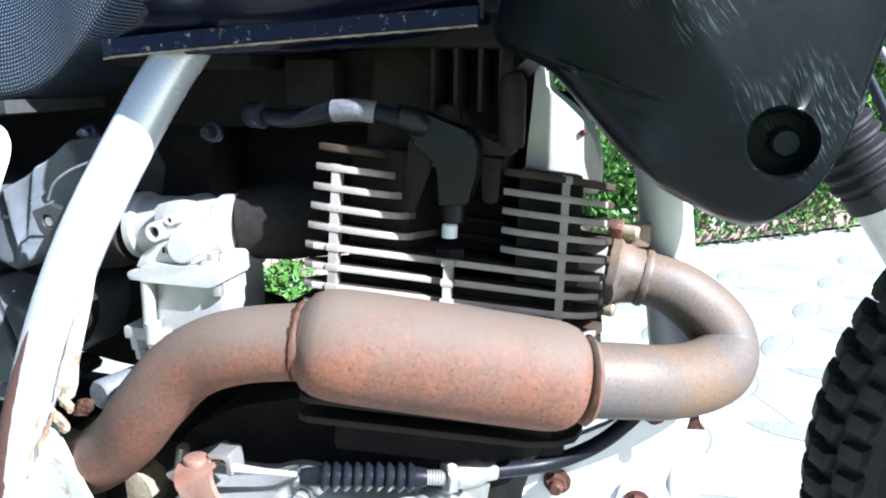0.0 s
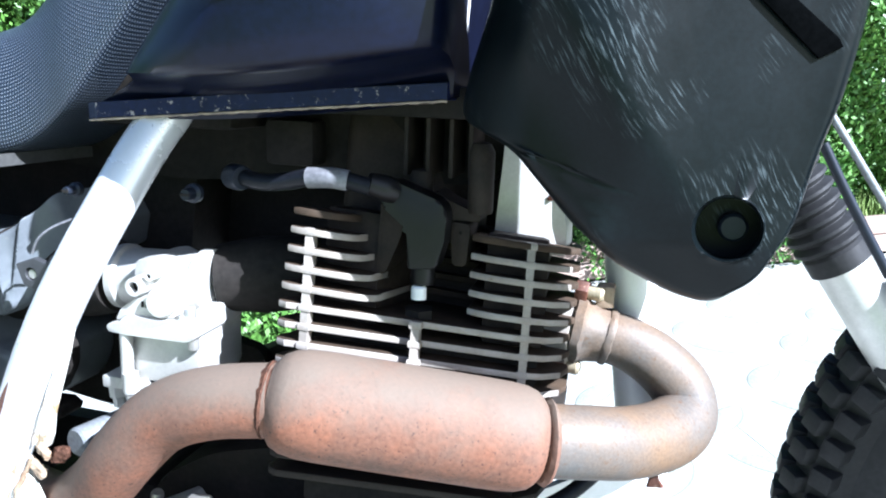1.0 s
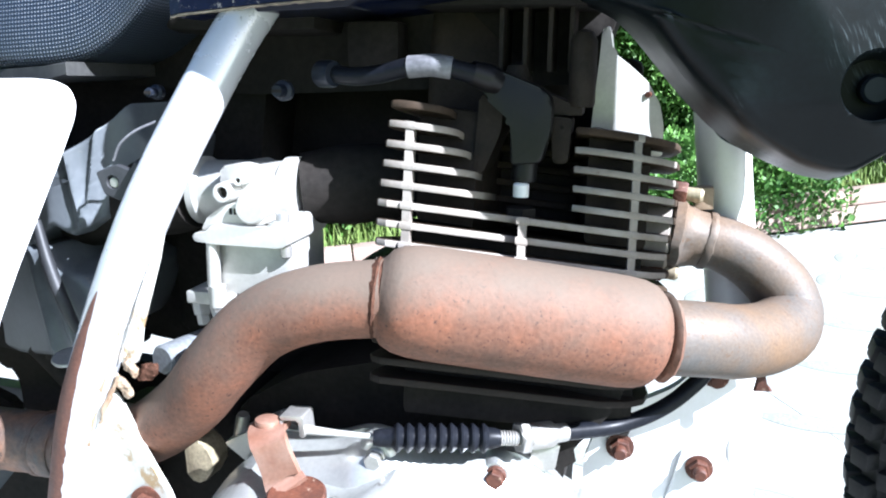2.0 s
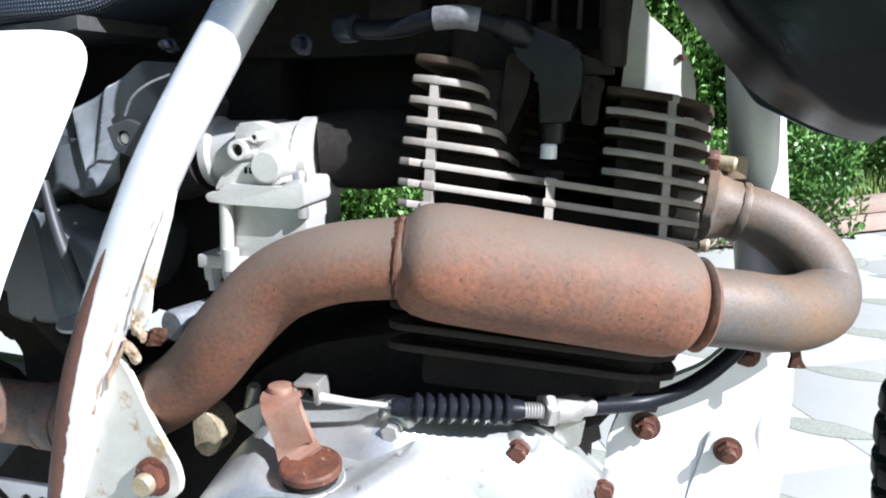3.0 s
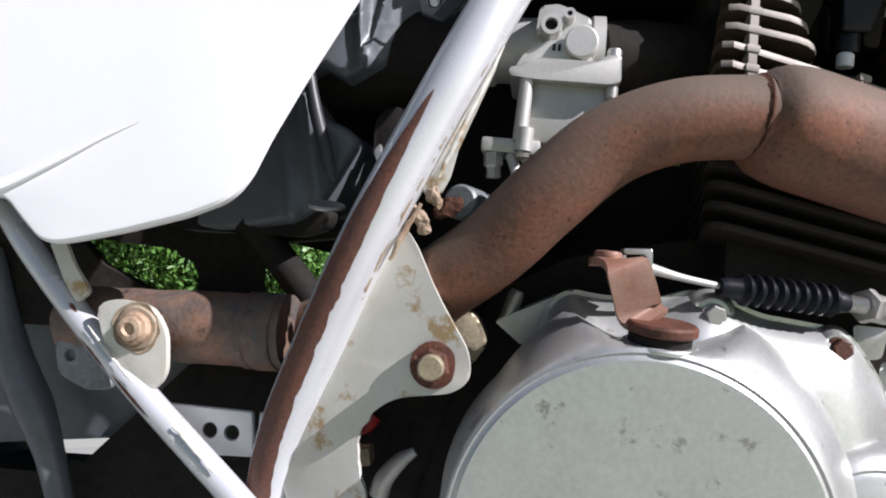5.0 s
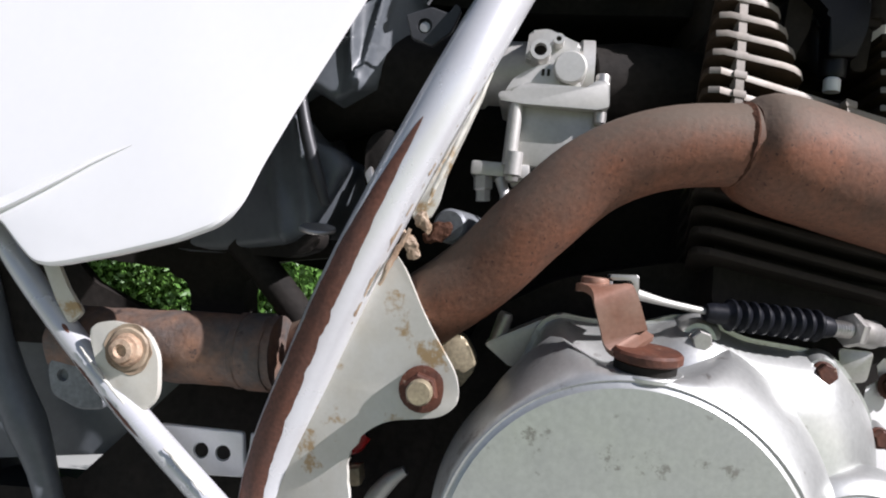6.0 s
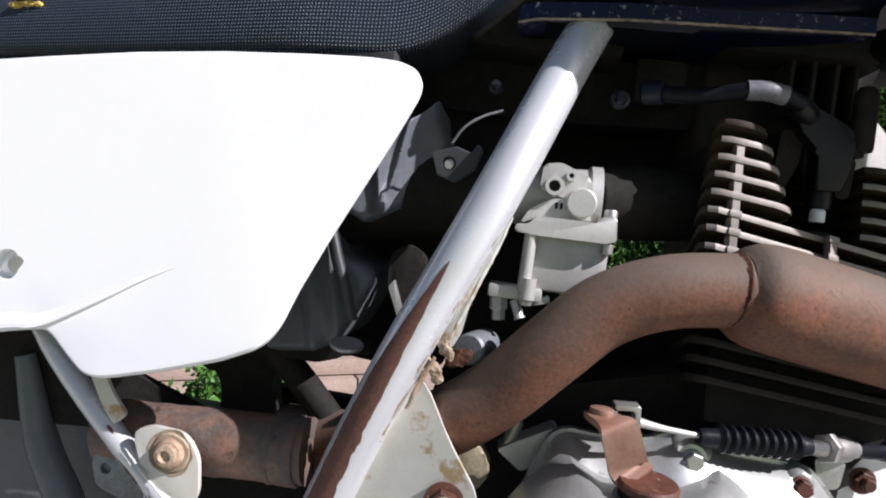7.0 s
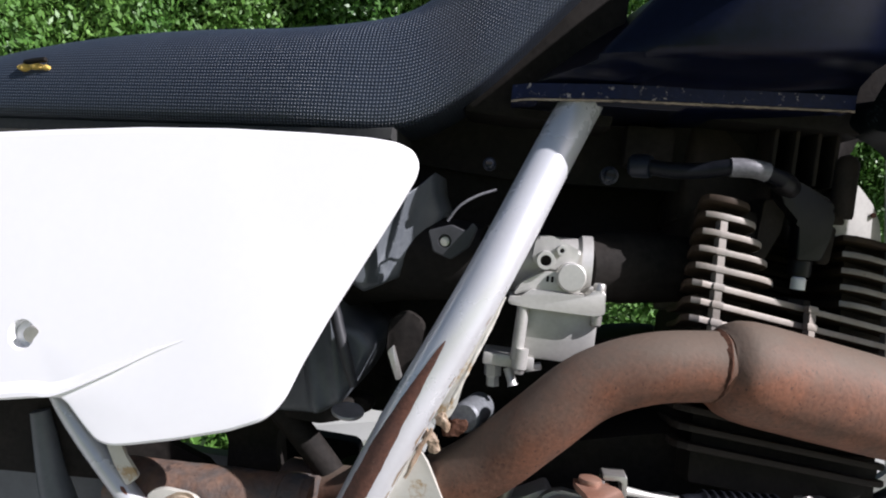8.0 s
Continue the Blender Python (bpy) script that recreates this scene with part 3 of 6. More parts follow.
    hb = part("head_web", plate(o, 0.0680, 0.0880, 0.0012), HEADGRIME, c, "grimy web beside the plug well")
    for z in (0.6240, 0.6190):
        part("web_hole", lathe([(0, 0), (0.0010, 0), (0.0010, 0.0008), (0, 0.0008)], (0.0090 - 2 * (0.624 - z), 0.0676, z), (0, 1, 0), 10), DARK, hb)
    # pale shoulder of the casting at the rear of the plug well
    o = rounded([(-0.031, 0.640), (-0.019, 0.638), (-0.020, 0.622), (-0.029, 0.600), (-0.034, 0.600)], 0.003)
    part("head_shoulder", plate(o, 0.0580, 0.0900, 0.0040), HEADGRIME, c, "rounded shoulder of the head casting")
    # studs beside the exhaust port
    for p, ax in (((0.058, 0.106, 0.5455), (1, -0.15, -0.08)), ((0.068, 0.112, 0.588), (1, -0.15, -0.08))):
        s = part("port_stud", lathe([(0, 0), (0.0042, 0), (0.0042, 0.014), (0.003, 0.0155), (0, 0.0155)], p, ax, 14), BRASS, c, "tarnished exhaust port stud")
        part("stud_nut", lathe([(0, 0), (0.0068, 0), (0.0068, 0.006), (0.0060, 0.007), (0, 0.007)], p, ax, 6), RUST, s)
    part("exhaust_port", lathe([(0, 0), (0.020, 0), (0.020, 0.03), (0.0175, 0.032), (0, 0.032)], (0.036, 0.114, 0.564), (1, -0.03, -0.05), 28), FIN, c)


cylinder()


def plug():
    bm = lathe([(0, 0), (0.0040, 0), (0.0040, 0.006), (0.0030, 0.007), (0, 0.007)], (-0.0085, 0.0535, 0.5905), (0, 0.02, 1), 16)
    p = part("spark_plug", bm, WHITE, bike, "white porcelain spark plug tip")
    part("plug_hex", lathe([(0, 0), (0.008, 0), (0.008, 0.008), (0, 0.008)], (-0.0085, 0.0545, 0.577), (0, 0.02, 1), 6), DARK, p)
    o = rounded([(-0.0280, 0.6480), (-0.0225, 0.6520), (0.0015, 0.6425), (0.0052, 0.6365), (0.0046, 0.6220), (0.0010, 0.6075), (-0.0135, 0.6065), (-0.0142, 0.6275), (-0.0265, 0.6385)], 0.0022, 3)
    cap = part("plug_cap", plate(o, 0.0500, 0.0640, 0.0030, (0.18, 0.0), 3), CAPRUBBER, p, "angular black spark plug cap")
    part("cap_skirt", lathe([(0.0040, 0), (0.0062, 0.0006), (0.0066, 0.003), (0.0062, 0.010), (0, 0.011)], (-0.0078, 0.0570, 0.5975), (0.05, 0.02, 1), 20), CAPRUBBER, cap, "rubber skirt of the cap")
    part("cap_collar", tube([(-0.0325, 0.0420, 0.6500), (-0.0255, 0.0465, 0.6475), (-0.0215, 0.0500, 0.6455)], [0.0056, 0.0068, 0.0064], 18), CAPRUBBER, cap, "rubber collar where the lead enters")
    lead = [(-0.030, 0.037, 0.649), (-0.044, 0.033, 0.6525), (-0.058, 0.032, 0.6525), (-0.074, 0.036, 0.649), (-0.088, 0.038, 0.6475), (-0.101, 0.0420, 0.6485)]
    ld = part("ignition_lead", tube(lead, 0.0044, 16), CABLE, p, "black ignition lead")
    part("lead_sleeve", tube([(-0.040, 0.0340, 0.6518), (-0.049, 0.0323, 0.6529), (-0.060, 0.0322, 0.6521)], 0.0052, 16), GREYHOSE, ld, "faded grey sleeve on the lead")
    part("lead_grommet", lathe([(0, 0), (0.006, 0), (0.0066, 0.002), (0.0066, 0.010), (0.005, 0.012), (0, 0.012)], (-0.1000, 0.0400, 0.6485), (-0.9, 0.5, 0), 22), DIMSTEEL, p)


plug()


def tube_point(path, z):
    """The place on a dense path at height z, and its tangent."""
    for p, q in zip(path, path[1:]):
        if (p.z - z) * (q.z - z) <= 0 and abs(p.z - q.z) > 1e-9:
            return p.lerp(q, (p.z - z) / (p.z - q.z)), (q - p).normalized()
    return path[-1], (path[-1] - path[-2]).normalized()


def frame_tube():
    path = [(-0.1390, 0.0448, 0.6870), (-0.1540, 0.0225, 0.6497), (-0.1808, -0.0055, 0.5794), (-0.2170, -0.0085, 0.4947), (-0.2393, -0.0010, 0.4356), (-0.2570, 0.0090, 0.3784), (-0.2600, 0.0170, 0.3147), (-0.2540, 0.0230, 0.2571)]
    f = part("frame_tube", tube(path, 0.0119, 28, n=8), SILVER, bike, "silver painted frame tube with peeled rusty strip")
    dense = glide(path, 24)
    bm = bmesh.new()
    rows = []
    for i in range(120):
        z = 0.546 - 0.290 * i / 119
        p, t = tube_point(dense, z)
        near = Vector((0, -1, 0))
        near = (near - t * near.dot(t)).normalized()
        left = t.cross(near).normalized()
        if left.x > 0:
            left = -left
        k = min((0.546 - z) / 0.055, 1.0) ** 0.75
        wob = 5 * noise.noise(Vector((0, 0, z * 130))) + 3 * noise.noise(Vector((5, 0, z * 420)))
        wob2 = 3 * noise.noise(Vector((9, 0, z * 110))) + 2 * noise.noise(Vector((2, 0, z * 420)))
        k2 = min(max((0.505 - z) / 0.11, 0.0), 1.0)
        a0, a1 = 12 - 17 * k - 10 * k2 + wob * k, 14 + 32 * k + 6 * k2 + wob2 * k
        rows.append([bm.verts.new(p + 0.01215 * (math.cos(radians(a)) * near + math.sin(radians(a)) * left)) for a in np.linspace(a0, max(a1, a0 + 1), 8)])
    for r, s in zip(rows, rows[1:]):
        for k in range(7):
            bm.faces.new((r[k], r[k + 1], s[k + 1], s[k]))
    part("rust_strip", bm, PEELED, f, "brown rust strip where paint has peeled")
    # broken brown stains where the flange meets the tube
    bm = bmesh.new()
    rows = []
    for i in range(110):
        z = 0.585 - 0.125 * i / 109
        p, t = tube_point(dense, z)
        near = Vector((0, -1, 0))
        near = (near - t * near.dot(t)).normalized()
        left = t.cross(near).normalized()
        if left.x > 0:
            left = -left
        w = 9 * noise.noise(Vector((3, 0, z * 95))) + 6 * noise.noise(Vector((7, 0, z * 330))) + 5 * (0.56 - z) / 0.09
        rows.append([bm.verts.new(p + 0.01205 * (math.cos(radians(a)) * near + math.sin(radians(a)) * left)) for a in np.linspace(-66, -66 + max(w, 0.0), 4)] if w > 0.5 else None)
    for r, s in zip(rows, rows[1:]):
        if r and s:
            for k in range(3):
                bm.faces.new((r[k], r[k + 1], s[k + 1], s[k]))
    part("weld_stain", bm, DIRTWELD, f, "brown stains beside the weld")
    o = rounded([(-0.228, 0.505), (-0.203, 0.484), (-0.188, 0.458), (-0.1725, 0.437), (-0.1705, 0.425), (-0.178, 0.4185), (-0.204, 0.4125), (-0.2165, 0.401), (-0.2195, 0.382), (-0.209, 0.365), (-0.235, 0.33), (-0.257, 0.375), (-0.242, 0.43)], 0.008)
    g = part("frame_gusset", plate([(x + 0.001, z + 0.002) for x, z in o], -0.0487, -0.0447, 0.0012, (-0.2, 0.0)), STAINED, f, "pale gusset plate welded to the tube")
    bolt(f, "pivot_bolt", (-0.1862, -0.0115, 0.4315), (0, -1, 0), 0.0076, 0.0075, RUST, 1.35, "rusty flanged pivot nut")
    part("bolt_end", lathe([(0, 0), (0.0056, 0), (0.0056, 0.0105), (0.0048, 0.0118), (0, 0.0118)], (-0.1862, -0.0115, 0.4315), (0, -1, 0), 20), BRASS, f, "bare bolt end")
    # a welded flange down the front of the tube, and stained weld lumps
    o = rounded([(-0.1780, 0.577), (-0.1705, 0.574), (-0.1735, 0.5630), (-0.1812, 0.5400), (-0.1865, 0.5250), (-0.1885, 0.5130), (-0.1920, 0.5050), (-0.200, 0.505), (-0.195, 0.52), (-0.186, 0.55)], 0.0015)
    part("tube_flange", lumpy(plate(o, -0.0060, -0.0030, 0.0008), 0.0004, 220), STAINED, f, "stained flange welded along the tube")
    line = [(-0.1708, -0.0085, 0.5715), (-0.1762, -0.0105, 0.5560), (-0.1822, -0.0120, 0.5400), (-0.1882, -0.0128, 0.5240), (-0.1925, -0.0122, 0.5120)]
    part("weld_bead", lumpy(tube(line, [0.0005, 0.0009, 0.0011, 0.0011, 0.0007], 10, n=10), 0.0005, 260), STAINED, f, "long stained weld bead")
    for name, mt, at, size, text in (("weld_crust", CREVICE, (-0.1885, -0.0010, 0.5000), (0.0075, 0.0030, 0.0042), "crusty rusty weld"), ("weld_lump", DIRTWELD, (-0.2000, -0.0060, 0.4935), (0.0036, 0.0022, 0.0075), "pale lumpy weld"), ("weld_scab", DIRTWELD, (-0.1945, -0.0060, 0.5035), (0.0028, 0.0022, 0.0060), "tan weld scab")):
        bm = bmesh.new()
        bmesh.ops.create_icosphere(bm, subdivisions=4, radius=1.0, matrix=Matrix.Translation(at) @ Matrix.Rotation(radians(-35), 4, "Y") @ Matrix.Diagonal((*size, 1)))
        part(name, lumpy(lumpy(bm, 0.0015, 260), 0.0006, 700), mt, f, text)
    line = [(-0.1995, -0.0090, 0.5000), (-0.2040, -0.0100, 0.4900), (-0.2065, -0.0125, 0.4830), (-0.2100, -0.0125, 0.4740)]
    part("weld_bead", lumpy(tube(line, [0.0008, 0.0014, 0.0015, 0.0008], 10), 0.0007, 260), DIRTWELD, f, "brown-stained weld bead")
    # alloy boss, greyed in colour for the shade it sits in
    part("mount_boss", lathe([(0, 0), (0.0070, 0), (0.0082, 0.0014), (0.0082, 0.03), (0, 0.03)], (-0.1845, 0.0060, 0.5035), (0.25, 1, 0), 28), DULLSHADE, f, "alloy mounting boss")
    # head-level lugs in the shade
    for p, r, mt in (((-0.1882, 0.0260, 0.6387), 0.0024, DIMSTEEL), ((-0.1232, 0.0330, 0.6403), 0.0033, DIMSTEEL)):
        b = part("frame_screw", lathe([(0, 0), (r * 1.5, 0), (r * 1.5, 0.003), (r, 0.004), (r, 0.008), (r * 0.8, 0.0095), (0, 0.0095)], p, (0, -1, 0), 22), mt, bike, "dull steel frame screw")
        part("screw_slot", block((p[0], p[1] - 0.0095, p[2]), (r * 1.5, 0.0012, 0.0014), 0), DARK, b)


PEELED = material("peeled_rust", (0.150, 0.062, 0.040), (0.105, 0.055, 0.042), gloss=0.3, rough=0.6, scale=55, fine=500, bump=0.35, depth=0.0004, contrast=0.3, third=(0.23, 0.15, 0.11), third_at=0.66)
frame_tube()


def subframe():
    path = [(-0.4430, 0.0380, 0.5030), (-0.4090, 0.0250, 0.4645), (-0.3410, 0.0105, 0.4086), (-0.2700, -0.0035, 0.3590), (-0.2370, -0.0105, 0.3350)]
    s = part("subframe_tube", tube(path, 0.0066, 20), SILVER, bike, "silver painted rear frame stay")
    o = rounded([(-0.3560, 0.4370), (-0.3470, 0.4415), (-0.3270, 0.4400), (-0.3190, 0.4280), (-0.3170, 0.4090), (-0.3220, 0.4000), (-0.3330, 0.4010), (-0.3480, 0.4160)], 0.005)
    br = part("exhaust_bracket", plate([(x + 0.0030, z) for x, z in o], 0.0045, 0.0085, 0.001), STAINED, s, "pale exhaust bracket plate stained with rust")
    bm = lathe([(0.0106, 0), (0.0112, 0.0002), (0.0119, 0.0003), (0.0121, 0), (0.0106, -0.0002)], (-0.3310, 0.0044, 0.4290), (0, -1, 0), 40)
    for v in bm.verts:
        v.co.x += 0.0016 * noise.noise(v.co * 160)
        v.co.z += 0.0018 * noise.noise(v.co * 190 + Vector((7, 0, 0)))
    part("rust_ring", bm, DIRTWELD, br, "brown ring of rust on the bracket")
    o = rounded([(-0.384, 0.412), (-0.376, 0.428), (-0.358, 0.414), (-0.350, 0.394), (-0.364, 0.392), (-0.380, 0.398)], 0.004)
    # bracket coloured grey for the shade behind the stay
    part("lower_bracket", shell(o, [(0, 0.023), (0.001, 0.022)], 0.026, holes=[(-0.3745, 0.4085, 0.0032, 0.003)]), DULLSHADE, s, "holed bracket behind the stay, its shade painted grey")
    part("bolt_washer", lumpy(lathe([(0, 0), (0.0104, 0), (0.0106, 0.0006), (0.0098, 0.0014), (0, 0.0014)], (-0.3310, 0.0046, 0.4290), (0, -1, 0), 28), 0.0005, 300), DIRTWELD, s, "rust-stained washer")
    part("mount_bolt", lumpy(lathe([(0, 0), (0.0078, 0), (0.0080, 0.0012), (0.0071, 0.003), (0.0058, 0.0034), (0.0056, 0.0062), (0.0032, 0.0066), (0.0022, 0.0045), (0, 0.0045)], (-0.3310, 0.0032, 0.4290), (0, -1, 0), 24), 0.0004, 240), RUSTYBOLT, s, "rusty hollow mounting bolt")
    for pts in ([(-0.3565, 0.0060, 0.4270), (-0.3440, 0.0030, 0.4165), (-0.3280, 0.0000, 0.4040)], [(-0.304, -0.0035, 0.3875), (-0.294, -0.0055, 0.3805), (-0.280, -0.0085, 0.3705)]):
        part("weld_bead", lumpy(tube(pts, [0.0004, 0.0010, 0.0004], 10, n=14), 0.0005, 300), STAINED, s, "stained weld bead")
    # thin stains where the paint of the stay is worn through
    dense = glide(path, 30)
    for z0, z1, ang in ((0.4330, 0.4290, -30), (0.4220, 0.4090, 32), (0.4070, 0.3900, 20)):
        bm = bmesh.new()
        rows = []
        for i in range(14):
            z = z0 + (z1 - z0) * i / 13
            p, t = tube_point(dense, z)
            near = Vector((0, -1, 0))
            near = (near - t * near.dot(t)).normalized()
            left = t.cross(near).normalized()
            w = 9 * math.sin(math.pi * i / 13) + 5 * noise.noise(Vector((z * 700, ang, 0)))
            rows.append([bm.verts.new(p + 0.00675 * (math.cos(radians(q)) * near + math.sin(radians(q)) * left)) for q in (ang - max(w, 0.3), ang, ang + max(w, 0.3))])
        for r, q in zip(rows, rows[1:]):
            for k in range(2):
                bm.faces.new((r[k], r[k + 1], q[k + 1], q[k]))
        part("paint_chip", bm, PEELED, s)
    part("bracket_tab", lumpy(plate(rounded([(-0.3870, 0.4680), (-0.3790, 0.4690), (-0.3710, 0.4550), (-0.3610, 0.4420), (-0.3680, 0.4360), (-0.3770, 0.4490)], 0.002), 0.0120, 0.0150, 0.0008), 0.0004, 150), STAINED, s, "tan stained tab behind the stay")
    o = rounded([(-0.320, 0.392), (-0.275, 0.3935), (-0.272, 0.372), (-0.296, 0.370)], 0.002)
    hs = part("holed_strap", shell(o, [(0, 0.0185), (0.0006, 0.018)], 0.021, holes=[(-0.2955, 0.3820, 0.0040, 0.0022), (-0.2842, 0.3822, 0.0040, 0.0022)]), GALV, bike, "pale steel strap with round holes")
    for hx, hz in ((-0.2955, 0.3820), (-0.2842, 0.3822)):
        part("strap_hole", lathe([(0, 0), (0.0034, 0), (0.0034, 0.0008), (0, 0.0008)], (hx, 0.0198, hz), (0, -1, 0), 18), DARK, hs)
    part("strap_leg", plate([(-0.272, 0.393), (-0.262, 0.394), (-0.262, 0.369), (-0.272, 0.372)], 0.020, 0.023, 0.0006), GALV, hs)


subframe()


def side_panel():
    o = [(-0.640, 0.600), (-0.560, 0.6145), (-0.4769, 0.6259), (-0.4398, 0.6309), (-0.3862, 0.6374), (-0.3348, 0.6417), (-0.2854, 0.6440), (-0.2537, 0.6447), (-0.2380, 0.6438), (-0.2283, 0.6403), (-0.2240, 0.6333), (-0.2247, 0.6257), (-0.2325, 0.6071), (-0.2462, 0.5775), (-0.2599, 0.5481),
         (-0.2709, 0.5221), (-0.2770, 0.5041), (-0.2818, 0.4963), (-0.2873, 0.4912), (-0.3045, 0.4832), (-0.3345, 0.4734), (-0.3595, 0.4665), (-0.3690, 0.4645), (-0.3780, 0.4655), (-0.3880, 0.4725), (-0.4000, 0.4820), (-0.4055, 0.4840), (-0.4185, 0.4815), (-0.4395, 0.4768), (-0.640, 0.438)]
    lean, base = (-0.12, 0.18), -0.137
    p = part("side_panel", shell(rounded(o, 0.004), [(0, base + 0.0035), (0.0006, base + 0.0015), (0.0020, base + 0.0002), (0.0035, base)], base + 0.006, lean, holes=[(-0.4350, 0.5140, 0.0085, 0.007)]), WHITE, bike, "glossy white plastic side panel")
    part("panel_screw", lathe([(0, 0), (0.005, 0), (0.0045, 0.0025), (0, 0.003)], (-0.4285, 0.0090, 0.5150), (0.12, -1, 0), 18), STEEL, p)
    # raised crease that runs up from the notch
    bm = bmesh.new()
    pts = [Vector((-0.56, 0.0, 0.454)), Vector((-0.48, 0.0, 0.470)), Vector((-0.4409, 0.0, 0.4795)), Vector((-0.4202, 0.0, 0.4842)), Vector((-0.4045, 0.0, 0.4872)), Vector((-0.3745, 0.0, 0.5040)), Vector((-0.3541, 0.0, 0.5165)), Vector((-0.3370, 0.0, 0.5255))]
    pts = glide(pts, 6)
    rows = []
    for i, q in enumerate(pts):
        w = 0.0058 * math.sin(math.pi * min(max(i / (len(pts) - 1), 0.0), 1.0) ** 0.7) + 0.0002
        up = Vector((-0.45, 0, 1)).normalized()
        row = []
        for a, b in ((1.3, 0.0004), (0.3, -0.0030 * w / 0.005 - 0.0002), (-0.1, -0.0030 * w / 0.005), (-0.22, 0.0004)):
            v = q + up * (w * a)
            row.append(bm.verts.new((v.x, base + lean[0] * v.x + lean[1] * v.z + b, v.z)))
        rows.append(row)
    for a, b in zip(rows, rows[1:]):
        for k in range(3):
            bm.faces.new((a[k], a[k + 1], b[k + 1], b[k]))
    part("panel_crease", bm, WHITE, p, "raised crease on the panel")
    return p


side_panel()


def seat():
    # cross-sections: x, bottom z, near top z
    secs = [(-0.80, 0.640, 0.668), (-0.68, 0.6330, 0.662), (-0.60, 0.6335, 0.674), (-0.5565, 0.6350, 0.6857), (-0.5057, 0.6375, 0.6979), (-0.4349, 0.6410, 0.7085), (-0.3697, 0.6442, 0.7135), (-0.3291, 0.6463, 0.7145), (-0.2911, 0.6483, 0.7185), (-0.2626, 0.6499, 0.7250),
            (-0.2440, 0.6522, 0.7330), (-0.2289, 0.6585, 0.746), (-0.2140, 0.6690, 0.764), (-0.2027, 0.6780, 0.778), (-0.1921, 0.6885, 0.789), (-0.1836, 0.6985, 0.798), (-0.1700, 0.7145, 0.807), (-0.148, 0.7420, 0.815), (-0.130, 0.7640, 0.822)]
    bm = bmesh.new()
    uvl = bm.loops.layers.uv.new("cover")
    rings, us = [], []
    run = [0.0]
    for (xa, la, ha), (xb, lb, hb) in zip(secs, secs[1:]):
        run.append(run[-1] + math.hypot(xb - xa, (lb + hb - la - ha) / 2))
    for i, (x, lo, hi) in enumerate(secs):
        h = hi - lo
        y0 = 0.014 - 0.25 * min(x + 0.2, 0.0) + 0.020 * min(max((x + 0.29) / 0.07, 0.0), 1.0)
        prof = [(0.19, lo + 0.002), (y0 + 0.012, lo), (y0 + 0.003, lo + 0.0015), (y0, lo + 0.006), (y0 + 0.001, lo + 0.35 * h), (y0 + 0.006, lo + 0.68 * h), (y0 + 0.018, lo + 0.90 * h), (y0 + 0.040, hi), (y0 + 0.09, hi + 0.006), (0.19, hi)]
        rings.append([bm.verts.new((x, y, z)) for y, z in prof])
        d = [0.0]
        for (ya, za), (yb, zb) in zip(prof, prof[1:]):
            d.append(d[-1] + math.hypot(yb - ya, zb - za))
        us.append([v - d[3] for v in d])
    for i, (a, b) in enumerate(zip(rings, rings[1:])):
        for k in range(len(a) - 1):
            f = bm.faces.new((a[k], a[k + 1], b[k + 1], b[k]))
            for lp, uv in zip(f.loops, ((run[i], us[i][k]), (run[i], us[i][k + 1]), (run[i + 1], us[i + 1][k + 1]), (run[i + 1], us[i + 1][k]))):
                lp[uvl].uv = uv
    ob = part("seat", bm, VINYL, bike, "black dotted vinyl saddle with small tear", 80)
    sub = ob.modifiers.new("smooth", "SUBSURF")
    sub.levels = sub.render_levels = 3
    base = [(x, z + 0.001) for x, z, _ in secs[1:11]] + [(x, z - 0.006) for x, z, _ in secs[10:0:-1]]
    part("seat_base", plate(base, -0.0320, 0.12, 0.0008, (-0.25, 0.0)), TRIM, ob, "grey plastic seat base edge")
    bm = bmesh.new()
    for dx, dz, r in ((-0.004, 0.0, 0.0046), (0.003, 0.0006, 0.0050), (0.0085, 0.0002, 0.0032)):
        bmesh.ops.create_icosphere(bm, subdivisions=3, radius=r, matrix=pose(-0.5040 + dx * 1.5, 0.0945 - 0.37 * dx, 0.6728 + dz * 1.4) @ Matrix.Diagonal((1.2, 0.5, 0.55, 1)))
    part("torn_edge", lumpy(block((-0.5000, 0.0920, 0.6772), (0.018, 0.003, 0.0024), 0.0006, (0, -8, -14)), 0.0008, 300), DARK, ob, "dark torn edge of the cover")
    part("foam_tear", lumpy(bm, 0.0012, 220), FOAM, ob, "yellow foam showing through a tear")


TRIM = material("seat_base_plastic", (0.045, 0.045, 0.043), (0.03, 0.03, 0.03), rough=0.6, scale=40, fine=300)
seat()


